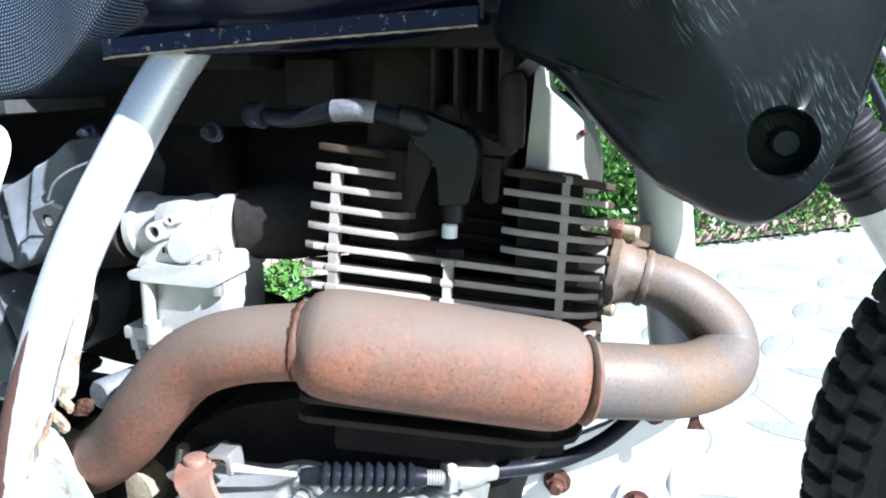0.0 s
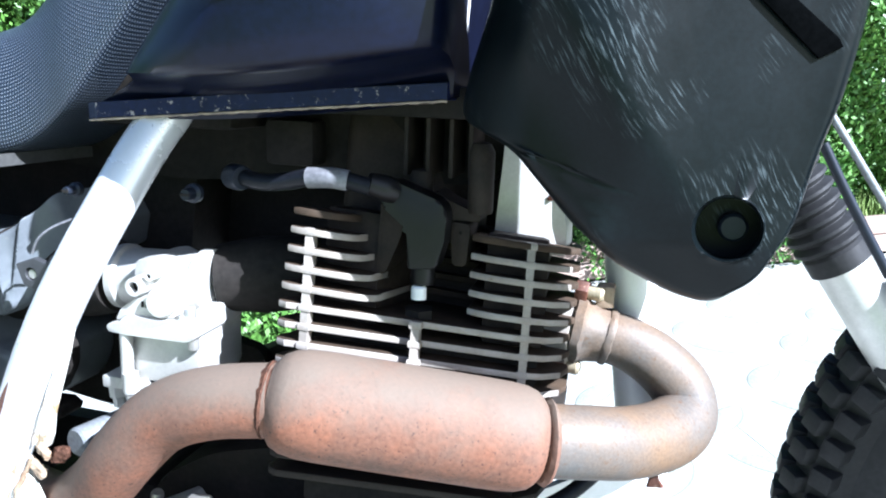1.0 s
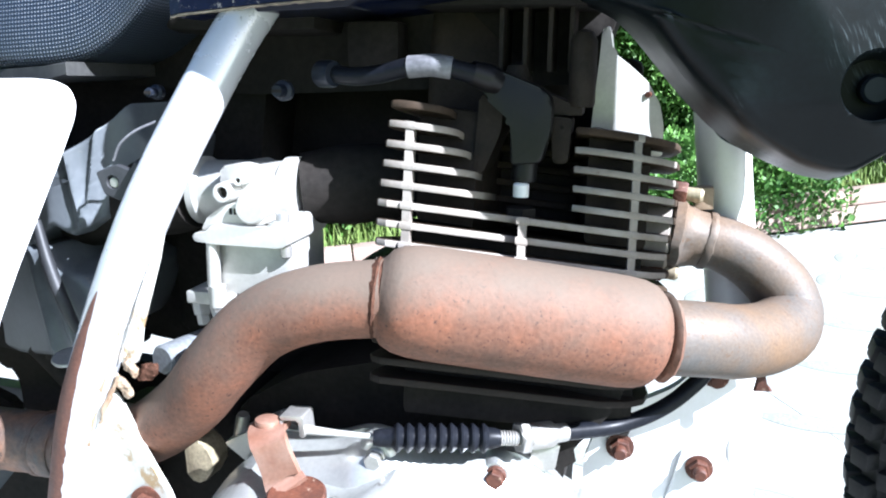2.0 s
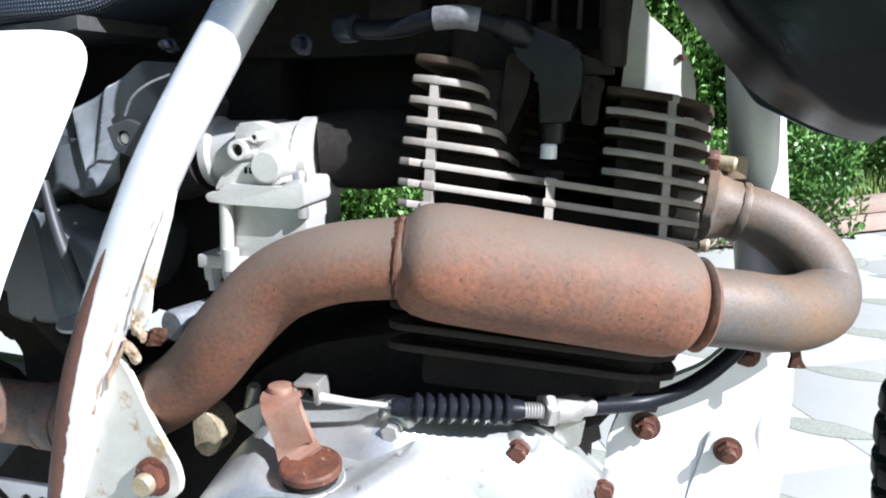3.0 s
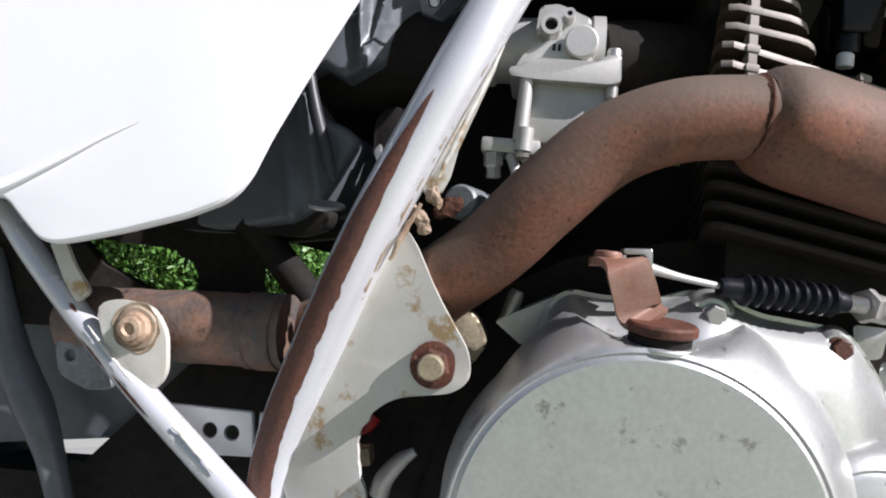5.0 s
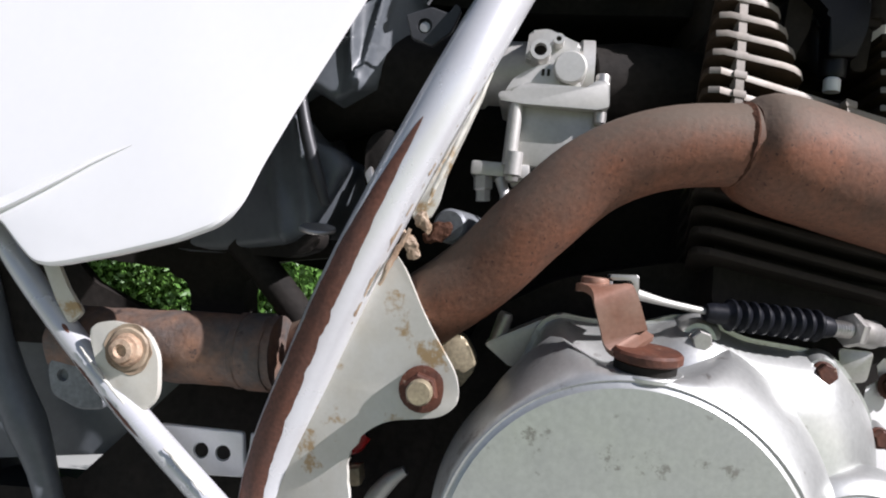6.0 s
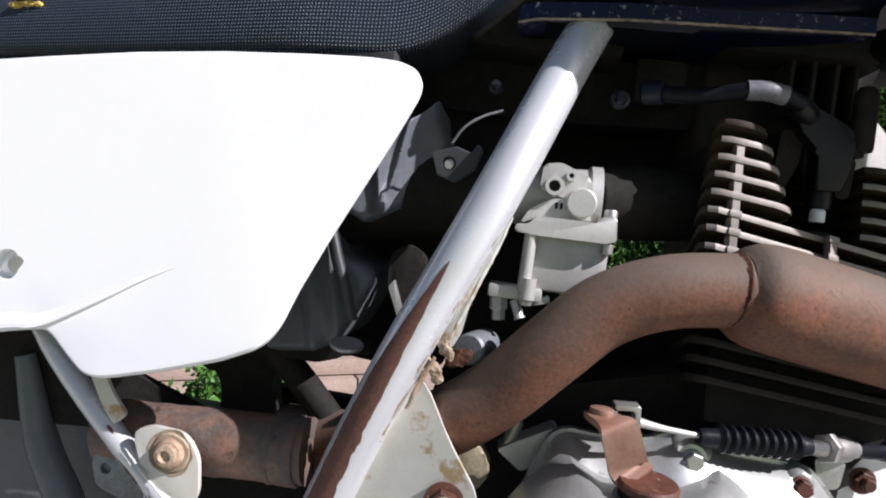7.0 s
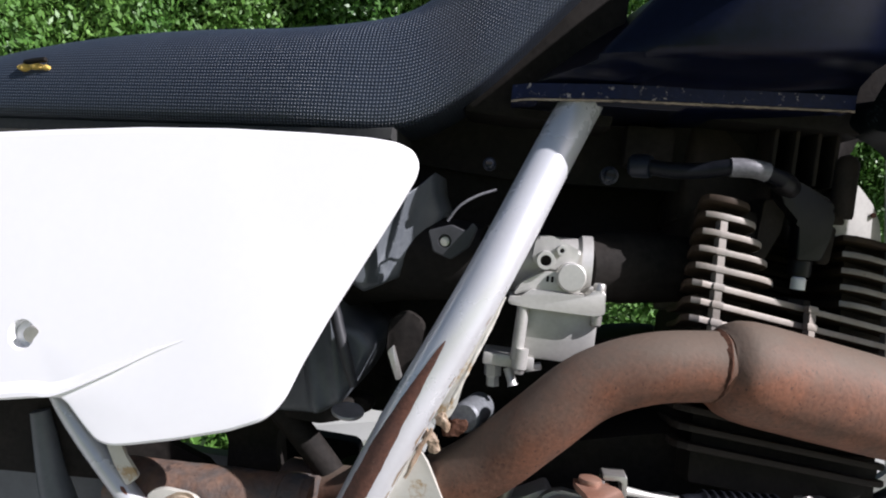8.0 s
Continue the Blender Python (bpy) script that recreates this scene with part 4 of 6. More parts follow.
def tank():
    bm = bmesh.new()
    rings, n = [], 36
    for i in range(n + 1):
        s = i / n
        yr = 0.024 + 0.032 * max(s - 0.3, 0.0)
        z0 = 0.6765 + 0.0165 * s
        b = 0.045 * math.sin(math.pi * min(max(0.06 + 0.78 * s, 0.0), 1.0)) ** 0.5
        w = 0.024 * math.sin(math.pi * min(max(s * 0.75 + 0.1, 0.0), 1.0)) ** 0.5
        dip = 0.005 * math.sin(math.pi * s)
        prof = [(0.20, 0.000), (yr + 0.006, 0.000), (yr + 0.004, 0.004), (yr + 0.003, 0.012), (yr - 0.35 * b, 0.0185), (yr - 0.80 * b, 0.0205), (yr - 0.97 * b, 0.0225), (yr - 1.02 * b, 0.026), (yr - 1.06 * b, 0.036), (yr - 1.1 * b, 0.048), (yr - b - 0.18 * w, 0.058), (yr - b - 0.6 * w, 0.070), (yr - b - 0.92 * w, 0.084), (yr - b - w, 0.105),
                (yr - b - 0.9 * w, 0.130), (yr - 0.5 * w, 0.160), (yr + 0.03, 0.180), (0.20, 0.186)]
        ring = []
        for y, dz in prof:
            z = z0 + dz - dip
            xr, xf = -0.179 + 0.040 * min(max((z - 0.683) / 0.014, 0.0), 1.0) + 0.8 * max(z - 0.699, 0.0), 0.006 + 0.10 * (z - 0.69)
            ring.append(bm.verts.new((xr + (xf - xr) * s, y, z)))
        rings.append(ring)
    for a, b in zip(rings, rings[1:]):
        for k in range(len(a) - 1):
            bm.faces.new((a[k], a[k + 1], b[k + 1], b[k]))
    bm.faces.new(rings[0])
    bm.faces.new(rings[-1][::-1])
    t = part("fuel_tank", bm, TANKBLUE, bike, "dark blue steel fuel tank with chips", 60)
    # seam lip along the bottom, with a bare lower edge
    for name, lo, hi, out, mt, text in (("tank_rim", 0.0012, 0.0095, 0.0, CHIPPED, "chipped lower tank rim"), ("bare_edge", 0.0, 0.0013, -0.0004, BAREEDGE, "rusty bare edge of the rim")):
        bm = bmesh.new()
        rows = []
        inner = 0.03 if name == "tank_rim" else 0.0016
        for i in range(81):
            s = i / 80
            x = -0.181 + 0.186 * s
            y = 0.023 + 0.032 * max(s - 0.3, 0.0) + 0.006 * max(0.0, 1 - s / 0.05) + out
            z = 0.6740 + 0.0165 * s
            w = 0.0005 * noise.noise(Vector((x * 260, 0, 0)))
            rows.append([bm.verts.new(v) for v in ((x, y + inner, z + lo + w), (x, y + 0.001, z + lo + w), (x, y, z + lo + 0.0003 + w), (x, y, z + hi - 0.0003), (x, y + min(0.002, inner), z + hi), (x, y + inner, z + hi + 0.0005))])
        for a, b in zip(rows, rows[1:]):
            for k in range(6):
                bm.faces.new((a[k], a[(k + 1) % 6], b[(k + 1) % 6], b[k]))
        bm.faces.new(rows[0])
        bm.faces.new(rows[-1][::-1])
        part(name, bm, mt, t, text)
    part("tank_edge", tube([(0.0045, 0.072, 0.712), (0.0065, 0.064, 0.724), (0.0085, 0.058, 0.745), (0.011, 0.056, 0.79)], [0.0012, 0.0030, 0.0036, 0.0036], 14), GALV, t, "worn bright edge strip of the tank")
    # two added dark blocks that stand for the dark gaps beside the tank
    part("seat_gap_filler", block((-0.165, 0.115, 0.745), (0.09, 0.10, 0.15), 0.006), DARK, t, "dark block added to fill the gap between tank and seat")
    part("tank_gap_filler", block((0.035, 0.150, 0.755), (0.075, 0.06, 0.12), 0.006), DARK, t, "dark block added to fill the gap behind tank and shroud")
    part("tank_inside", block((-0.07, 0.13, 0.690), (0.19, 0.13, 0.016), 0.002), DARK, t, "dark underside of the tank")
    # shroud: a moulded cover whose lower lobe holds a recessed screw
    o = rounded([(0.0235, 0.684), (0.026, 0.700), (0.0335, 0.727), (0.045, 0.80), (0.085, 0.81), (0.125, 0.81), (0.168, 0.80), (0.1690, 0.745), (0.1675, 0.722), (0.1640, 0.698), (0.159, 0.679), (0.1535, 0.650), (0.143, 0.628), (0.127, 0.6165), (0.112, 0.6195), (0.089, 0.630), (0.071, 0.645), (0.045, 0.6735)], 0.006, 5)
    # camera's eye; the shroud is spread along lines from it to fit that view
    eye = Vector((0.0976, -0.294, 0.687))

    def turn(x, z):
        d = (0.100 - x) * 0.814 + (0.672 - z) * 0.581
        return 0.020 * (1 - math.exp(-(max(d + 0.008, 0.0) / 0.026) ** 2)) * min(max((x - 0.030) / 0.035, 0.0), 1.0)

    def deep(x, z):
        return float(np.interp(x, [0.02, 0.05, 0.08, 0.11, 0.135, 0.155, 0.17], [0.034, -0.013, -0.016, 0.000, 0.010, 0.018, 0.022])) + 0.45 * max(0.640 - z, 0.0) + turn(x, z)

    bm = pillow(o, (0.1305, 0.6475), deep, 0.008, 0.012, (0.0135, 0.020))
    for v in bm.verts:
        k = (v.co.y - eye.y) / -eye.y
        v.co.x, v.co.z = eye.x + (v.co.x - eye.x) * k, eye.z + (v.co.z - eye.z) * k
    s = part("tank_shroud", bm, SHROUD, bike, "scuffed black plastic tank shroud", 50)
    # added wall along the eye's lines, to fill out the shroud's outline
    edge = glide([Vector((0.0290, 0, 0.6960)), Vector((0.0280, 0, 0.6860)), Vector((0.0470, 0, 0.6755)), Vector((0.0730, 0, 0.6470)), Vector((0.0905, 0, 0.6322)), Vector((0.1130, 0, 0.6218)), Vector((0.1270, 0, 0.6190))], 8)
    bm = bmesh.new()
    rows = []
    for p in edge:
        ring = []
        for y, off in ((deep(p.x, p.z) + 0.006, 0.0), (0.030, 0.0), (0.052, 0.0), (0.072, 0.0), (0.0722, 0.002), (0.052, 0.002), (deep(p.x, p.z) + 0.006, 0.002)):
            y = max(y, deep(p.x, p.z) + 0.004)
            k = (y - eye.y) / -eye.y
            ring.append(bm.verts.new((eye.x + (p.x + 0.6 * off - eye.x) * k, y, eye.z + (p.z + 0.8 * off - eye.z) * k)))
        rows.append(ring)
    for a, b in zip(rows, rows[1:]):
        for k in range(7):
            bm.faces.new((a[k], a[(k + 1) % 7], b[(k + 1) % 7], b[k]))
    bm.faces.new(rows[0])
    bm.faces.new(rows[-1][::-1])
    part("shroud_edge_fill", bm, SHROUD, s, "added wall that fills out the shroud's outline in view", 60)
    # added plate behind the shroud, shaped to fill its outline in view
    o = rounded([(0.070, 0.6400), (0.088, 0.6180), (0.117, 0.6050), (0.136, 0.6010), (0.155, 0.6160), (0.166, 0.6400), (0.170, 0.700), (0.170, 0.74), (0.064, 0.74), (0.064, 0.690)], 0.004)
    part("shroud_view_fill", plate(o, 0.1000, 0.1040, 0.001), SHROUD, s, "added black plate that fills out the shroud's outline in view")
    # raised black plate; its colour stands for the shade in a slot
    o = [(0.1270, 0.7380), (0.1328, 0.7323), (0.1542, 0.7117), (0.1618, 0.7160), (0.1600, 0.7190), (0.1441, 0.7325), (0.1390, 0.7380)]
    bm = plate(o, 0.0, 0.003, 0.0006)
    part("shroud_vent", recede(bm, eye, lambda x, z: deep(x, z) - 0.0022), SLOTSHADE, s, "black plate standing for the shaded slot in the shroud")
    part("shroud_screw", lathe([(0, 0), (0.0060, 0), (0.0060, 0.005), (0.0048, 0.0062), (0, 0.0062)], (0.1350, 0.0275, 0.6450), (0, -1, 0), 20), DIMSTEEL, s, "dull recessed screw")


tank()


def carburettor():
    c = part("carburettor", block((-0.1430, 0.046, 0.5505), (0.041, 0.046, 0.031), 0.004), CAST, bike, "dusty alloy carburettor")
    o = rounded([(-0.172, 0.5645), (-0.172, 0.5685), (-0.166, 0.5690), (-0.161, 0.5735), (-0.130, 0.5735), (-0.1285, 0.577), (-0.1215, 0.577), (-0.1205, 0.565), (-0.126, 0.5635), (-0.160, 0.5635)], 0.0015)
    part("bowl_flange", plate(o, 0.0155, 0.066, 0.0008), CAST, c)
    part("gasket_line", block((-0.1465, 0.041, 0.5655), (0.047, 0.0505, 0.0012), 0), DARK, c)
    o = rounded([(-0.170, 0.569), (-0.166, 0.5765), (-0.156, 0.583), (-0.147, 0.5845), (-0.136, 0.584), (-0.134, 0.574), (-0.160, 0.573)], 0.002)
    part("float_housing", plate(o, 0.020, 0.062, 0.002), CAST, c)
    part("mixing_body", lathe([(0, 0), (0.0185, 0), (0.0185, 0.004), (0.0165, 0.006), (0.0165, 0.050), (0.0185, 0.052), (0.0185, 0.058), (0, 0.058)], (-0.186, 0.050, 0.585), (1, 0, 0.03), 32), CAST, c)
    o = rounded([(-0.162, 0.588), (-0.161, 0.6015), (-0.152, 0.603), (-0.1355, 0.5965), (-0.1385, 0.587), (-0.146, 0.584)], 0.002)
    part("slide_housing", plate(o, 0.027, 0.062, 0.002), CAST, c)
    n1 = part("fuel_spigot", lathe([(0.0030, 0.010), (0.0030, 0), (0.0048, 0), (0.0050, 0.001), (0.0050, 0.020)], (-0.1548, 0.0160, 0.5898), (0, 1, 0), 22), CAST, c)
    part("spigot_bore", lathe([(0, 0), (0.0031, 0), (0.0031, 0.001), (0, 0.001)], (-0.1548, 0.0200, 0.5898), (0, 1, 0), 18), DARK, n1)
    n2 = part("vent_spigot", lathe([(0.0013, 0.006), (0.0013, 0), (0.0026, 0), (0.0028, 0.018)], (-0.1468, 0.0180, 0.5960), (0, 1, 0), 16), CAST, c)
    part("spigot_bore", lathe([(0, 0), (0.0014, 0), (0.0014, 0.001), (0, 0.001)], (-0.1468, 0.0192, 0.5960), (0, 1, 0), 12), DARK, n2)
    part("plug_boss", lathe([(0, 0), (0.0070, 0), (0.0078, 0.0008), (0.0078, 0.022)], (-0.1402, 0.0155, 0.5825), (0, 1, 0), 26), CAST, c)
    for x, z in ((-0.1525, 0.5800), (-0.1500, 0.5800)):
        part("cast_mark", block((x, 0.0197, z), (0.0014, 0.0008, 0.0032), 0.0003), DARK, c)
    # bowl column, drain and screws
    part("bowl_column", lathe([(0, 0), (0.0034, 0), (0.0034, 0.030), (0, 0.030)], (-0.1640, 0.0195, 0.5345), (0.02, 0, 1), 18), CAST, c)
    part("column_socket", lathe([(0, 0), (0.0042, 0), (0.0042, 0.011), (0, 0.011)], (-0.1620, 0.0190, 0.5300), (0.02, 0, 1), 20), CAST, c)
    part("column_screw", lathe([(0, 0), (0.0030, 0.0006), (0.0034, 0.003), (0.0022, 0.0045)], (-0.1620, 0.0190, 0.5265), (0, 0, 1), 16), STEEL, c)
    part("drain_block", block((-0.1680, 0.034, 0.5325), (0.028, 0.026, 0.007), 0.0015), CAST, c)
    part("drain_plug", lathe([(0, 0), (0.0048, 0), (0.0048, 0.006), (0.0036, 0.007), (0.0036, 0.012), (0, 0.012)], (-0.1760, 0.026, 0.5290), (0.1, 0, -1), 6), CAST, c)
    part("drain_nipple", lathe([(0, 0), (0.0028, 0), (0.0024, 0.008), (0.0030, 0.010), (0, 0.010)], (-0.1675, 0.024, 0.5285), (0.4, -0.2, -1), 14), CAST, c)
    part("bowl_screw", lathe([(0, 0), (0.0030, 0), (0.0030, 0.005), (0.0020, 0.006), (0, 0.006)], (-0.1240, 0.0215, 0.5635), (0, 0, -1), 14), STEEL, c)
    part("bowl_screw", lathe([(0, 0), (0.0034, 0), (0.0034, 0.004), (0.0028, 0.005), (0, 0.005)], (-0.1245, 0.0200, 0.5760), (0, 0, 1), 16), STEEL, c)
    part("choke_tip", block((-0.1560, 0.030, 0.5290), (0.014, 0.006, 0.004), 0.0012, (0, -15, 0)), CAST, c)
    c.location = (0.0030, 0.0015, 0.0010)
    # rubber inlet to the head and air hose behind
    part("intake_boot", tube([(-0.128, 0.062, 0.588), (-0.105, 0.070, 0.590), (-0.080, 0.078, 0.592), (-0.055, 0.085, 0.594)], [0.019, 0.022, 0.021, 0.019], 24), DARK, bike, "black rubber intake boot")
    part("air_hose", tube([(-0.185, 0.052, 0.585), (-0.205, 0.056, 0.583), (-0.235, 0.062, 0.580), (-0.27, 0.070, 0.575)], [0.020, 0.024, 0.026, 0.03], 24), DARK, bike, "dark rubber air hose")


carburettor()


def fall_off(bm):
    """The cover falls back towards the front of the engine."""
    for v in bm.verts:
        v.co.y += 0.25 * max(v.co.x + 0.065, 0.0) + 12 * max(v.co.x + 0.01, 0.0) ** 2
    return bm


def clutch_cover():
    o = rounded([(-0.137, 0.463), (-0.130, 0.4675), (-0.118, 0.466), (-0.092, 0.467), (-0.076, 0.4735), (-0.062, 0.4715), (-0.047, 0.4655), (-0.020, 0.4635), (-0.004, 0.462), (0.009, 0.450), (0.022, 0.437), (0.031, 0.422), (0.036, 0.39), (0.03, 0.30), (-0.10, 0.26), (-0.168, 0.30), (-0.164, 0.37), (-0.159, 0.401), (-0.146, 0.438)], 0.008)
    c = part("clutch_cover", fall_off(pillow(o, (-0.080, 0.37), lambda x, z: -0.009, 0, 0.006, profile=lambda s: 0.024 * s ** 9, steps=[k / 24 for k in range(23)] + [0.94, 0.965, 0.985, 1.0])), COVER, bike, "bare cast alloy clutch cover", 40)
    part("case_flange", fall_off(plate(inset(o, -0.0022), 0.0165, 0.022, 0.001)), COVER, c, "gasket flange of the crankcase")
    mid_x, mid_z = -0.0994, 0.3769
    bm = lathe([(0.0960, -0.006), (0.0925, 0.0060), (0.0880, 0.0172), (0.0830, 0.0256), (0.0785, 0.0315), (0.0752, 0.0355), (0.0735, 0.0364), (0.0727, 0.0357), (0.0717, 0.0361), (0.0705, 0.0372), (0.050, 0.0380), (0, 0.0382)], (mid_x, -0.0035, mid_z), (0.02, -1, 0), 96)
    for v in bm.verts:
        # the wall is steep on the rear side, a long shoulder above and in front
        dx, dz = v.co.x - mid_x, v.co.z - mid_z
        r = math.hypot(dx, dz)
        if r > 0.0735:
            f = 0.25 + 0.75 * min(max((dx / r + 0.75) / 0.6, 0.0), 1.0)
            q = (0.0735 + (r - 0.0735) * f) / r
            v.co.x, v.co.z = mid_x + dx * q, mid_z + dz * q
    for v in bm.verts:
        v.co.z = min(v.co.z, 0.4525 + 0.45 * max(abs(v.co.x + 0.0963) - 0.0165, 0.0))
    part("cover_dome", bm, COVER, c, "round raised clutch dome")
    part("oil_cover", lathe([(0.047, -0.004), (0.044, 0.006), (0.040, 0.010), (0.0375, 0.0112), (0.036, 0.0102), (0.034, 0.0112), (0, 0.0118)], (0.004, 0.012, 0.372), (0.1, -1, 0), 48), COVER, c, "small round oil cover")
    for (x, y, z), mt in (((-0.0693, 0.0110, 0.4650), STEEL), ((-0.0115, 0.0250, 0.4559), RUST), ((0.0290, 0.0560, 0.4250), RUST)):
        g = 1.0 if x < -0.03 else (0.85 if x < 0.0 else 0.6)
        part("bolt_boss", lathe([(0.0118 * g, -0.004), (0.0096 * g, 0.002), (0.0074 * g, 0.0042), (0, 0.0046)], (x, y, z), (0, -1, 0), 26), COVER, c)
        bolt(c, "cover_bolt", (x, y - 0.0044, z), (0.03, -1, 0.02), 0.0046, 0.0066, mt, 1.15)
    part("shaft_boss", lathe([(0.0150, -0.0020), (0.0150, -0.0006), (0.0144, 0.0), (0, 0.0)], (-0.0963, -0.0262, 0.4535), (0, -0.12, 1), 40), COVER, c, "alloy boss of the clutch shaft")
    part("shaft_seal", lathe([(0, 0), (0.0124, 0), (0.0124, 0.0034), (0, 0.0034)], (-0.0964, -0.0263, 0.4533), (0, -0.12, 1), 28), DARK, c)
    # release arm: a bent strip that ends in a round foot
    mid = glide([(-0.1172, -0.004, 0.4828), (-0.1165, -0.0140, 0.4836), (-0.1125, -0.0208, 0.4828), (-0.1100, -0.0228, 0.4790), (-0.1062, -0.0226, 0.4690), (-0.1042, -0.0232, 0.4640), (-0.1000, -0.0262, 0.4612)], 5)
    bm = bmesh.new()
    rows = []
    for i, p in enumerate(mid):
        t = (mid[min(i + 1, len(mid) - 1)] - mid[max(i - 1, 0)]).normalized()
        side = Vector((1, 0.05, 0.06)).normalized()
        side = (side - t * side.dot(t)).normalized()
        up = t.cross(side)
        w = 0.0082 + 0.0014 * i / len(mid)
        rows.append([bm.verts.new(p + side * a * w + up * b * 0.0016) for a, b in ((-1, -1), (1, -1), (1, 1), (-1, 1))])
    for a, b in zip(rows, rows[1:]):
        for k in range(4):
            bm.faces.new((a[k], a[(k + 1) % 4], b[(k + 1) % 4], b[k]))
    bm.faces.new(rows[0][::-1])
    bm.faces.new(rows[-1])
    bmesh.ops.bevel(bm, geom=bm.edges[:], offset=0.0004, segments=1, affect="EDGES", clamp_overlap=True)
    arm = part("clutch_arm", bm, ARM, c, "pale rust-stained clutch arm")
    part("arm_foot", lathe([(0, 0), (0.0130, 0), (0.0138, 0.0008), (0.0138, 0.0034), (0.0128, 0.0044), (0, 0.0046)], (-0.0960, -0.0272, 0.4572), (0, -0.12, 1), 32), RUST, arm, "round rusty foot of the arm")
    part("arm_pin", lathe([(0, 0), (0.0058, 0), (0.0060, 0.001), (0.0056, 0.0026), (0.0045, 0.003), (0, 0.003)], (-0.1180, -0.0105, 0.4848), (0, 0, 1), 22), ARM, arm)
    # clevis, rod, ribbed boot and adjuster
    o = [(-0.1120, 0.4895), (-0.1000, 0.4905), (-0.0990, 0.4795), (-0.1016, 0.4795), (-0.1022, 0.4880), (-0.1115, 0.4872)]
    cl = part("cable_clevis", plate(rounded(o, 0.001), -0.010, 0.002, 0.0005), STEEL, c, "bent steel clevis")
    part("clevis_base", plate([(-0.1120, 0.4868), (-0.1105, 0.4868), (-0.1105, 0.4820), (-0.1120, 0.4820)], -0.010, 0.002, 0.0003), STEEL, cl)
    part("pull_rod", tube([(-0.1005, -0.007, 0.4825), (-0.086, -0.002, 0.4800), (-0.066, 0.0035, 0.4777)], [0.0024, 0.0016, 0.0014], 16), CAST, c, "steel cable pull rod")
    a, d = Vector((-0.0690, 0.0022, 0.4777)), Vector((0.0590, 0.0180, -0.0013))
    ln = d.length
    prof = [(0, 0), (0.0036, 0), (0.0044, 0.003), (0.0047, 0.0085)]
    for k in range(9):
        q = 0.0095 + k * 0.0052
        prof += [(0.0050, q), (0.0070, q + 0.0017), (0.0072, q + 0.0027), (0.0052, q + 0.0048)]
    prof += [(0.0050, ln - 0.003), (0.0042, ln), (0, ln)]
    part("cable_boot", lathe(prof, a, d, 26), CABLE, c, "ribbed black rubber cable boot")
    e, dn = a + d, d.normalized()
    prof = [(0, 0)]
    for k in range(8):
        prof += [(0.0040, k * 0.0014), (0.0034, k * 0.0014 + 0.0007)]
    prof += [(0, 0.0115)]
    part("adjuster_thread", lathe(prof, e - dn * 0.001, dn, 20), STEEL, c, "threaded cable adjuster")
    d2 = Vector((0.80, 0.62, -0.08)).normalized()
    n0 = e + dn * 0.009
    part("adjuster_nut", lathe([(0, 0), (0.0075, 0), (0.0080, 0.0008), (0.0080, 0.0042), (0.0074, 0.005), (0, 0.005)], n0, d2, 6), STEEL, c)
    part("cable_holder", lathe([(0, 0), (0.0062, 0), (0.0066, 0.004), (0.0066, 0.013), (0.0048, 0.016), (0.0046, 0.022), (0, 0.022)], n0 + d2 * 0.0055, d2, 24), STEEL, c, "pale alloy cable holder")
    part("holder_tab", plate(rounded([(0.002, 0.4665), (0.018, 0.4665), (0.016, 0.452), (0.005, 0.450)], 0.002), 0.040, 0.0425, 0.0005), STEEL, c)
    n1 = n0 + d2 * 0.026
    part("clutch_cable", tube([n1, (0.040, 0.0550, 0.4715), (0.054, 0.063, 0.4735), (0.068, 0.070, 0.479), (0.080, 0.077, 0.487), (0.0915, 0.085, 0.499), (0.100, 0.096, 0.520)], 0.0043, 14), CABLE, c, "black clutch cable")


ARM = material("pale_stained_steel", (0.36, 0.235, 0.18), (0.20, 0.080, 0.045), rough=0.45, metal=0.3, scale=40, fine=500, bump=0.15, depth=0.0003, contrast=0.25, amount=0.4)
clutch_cover()


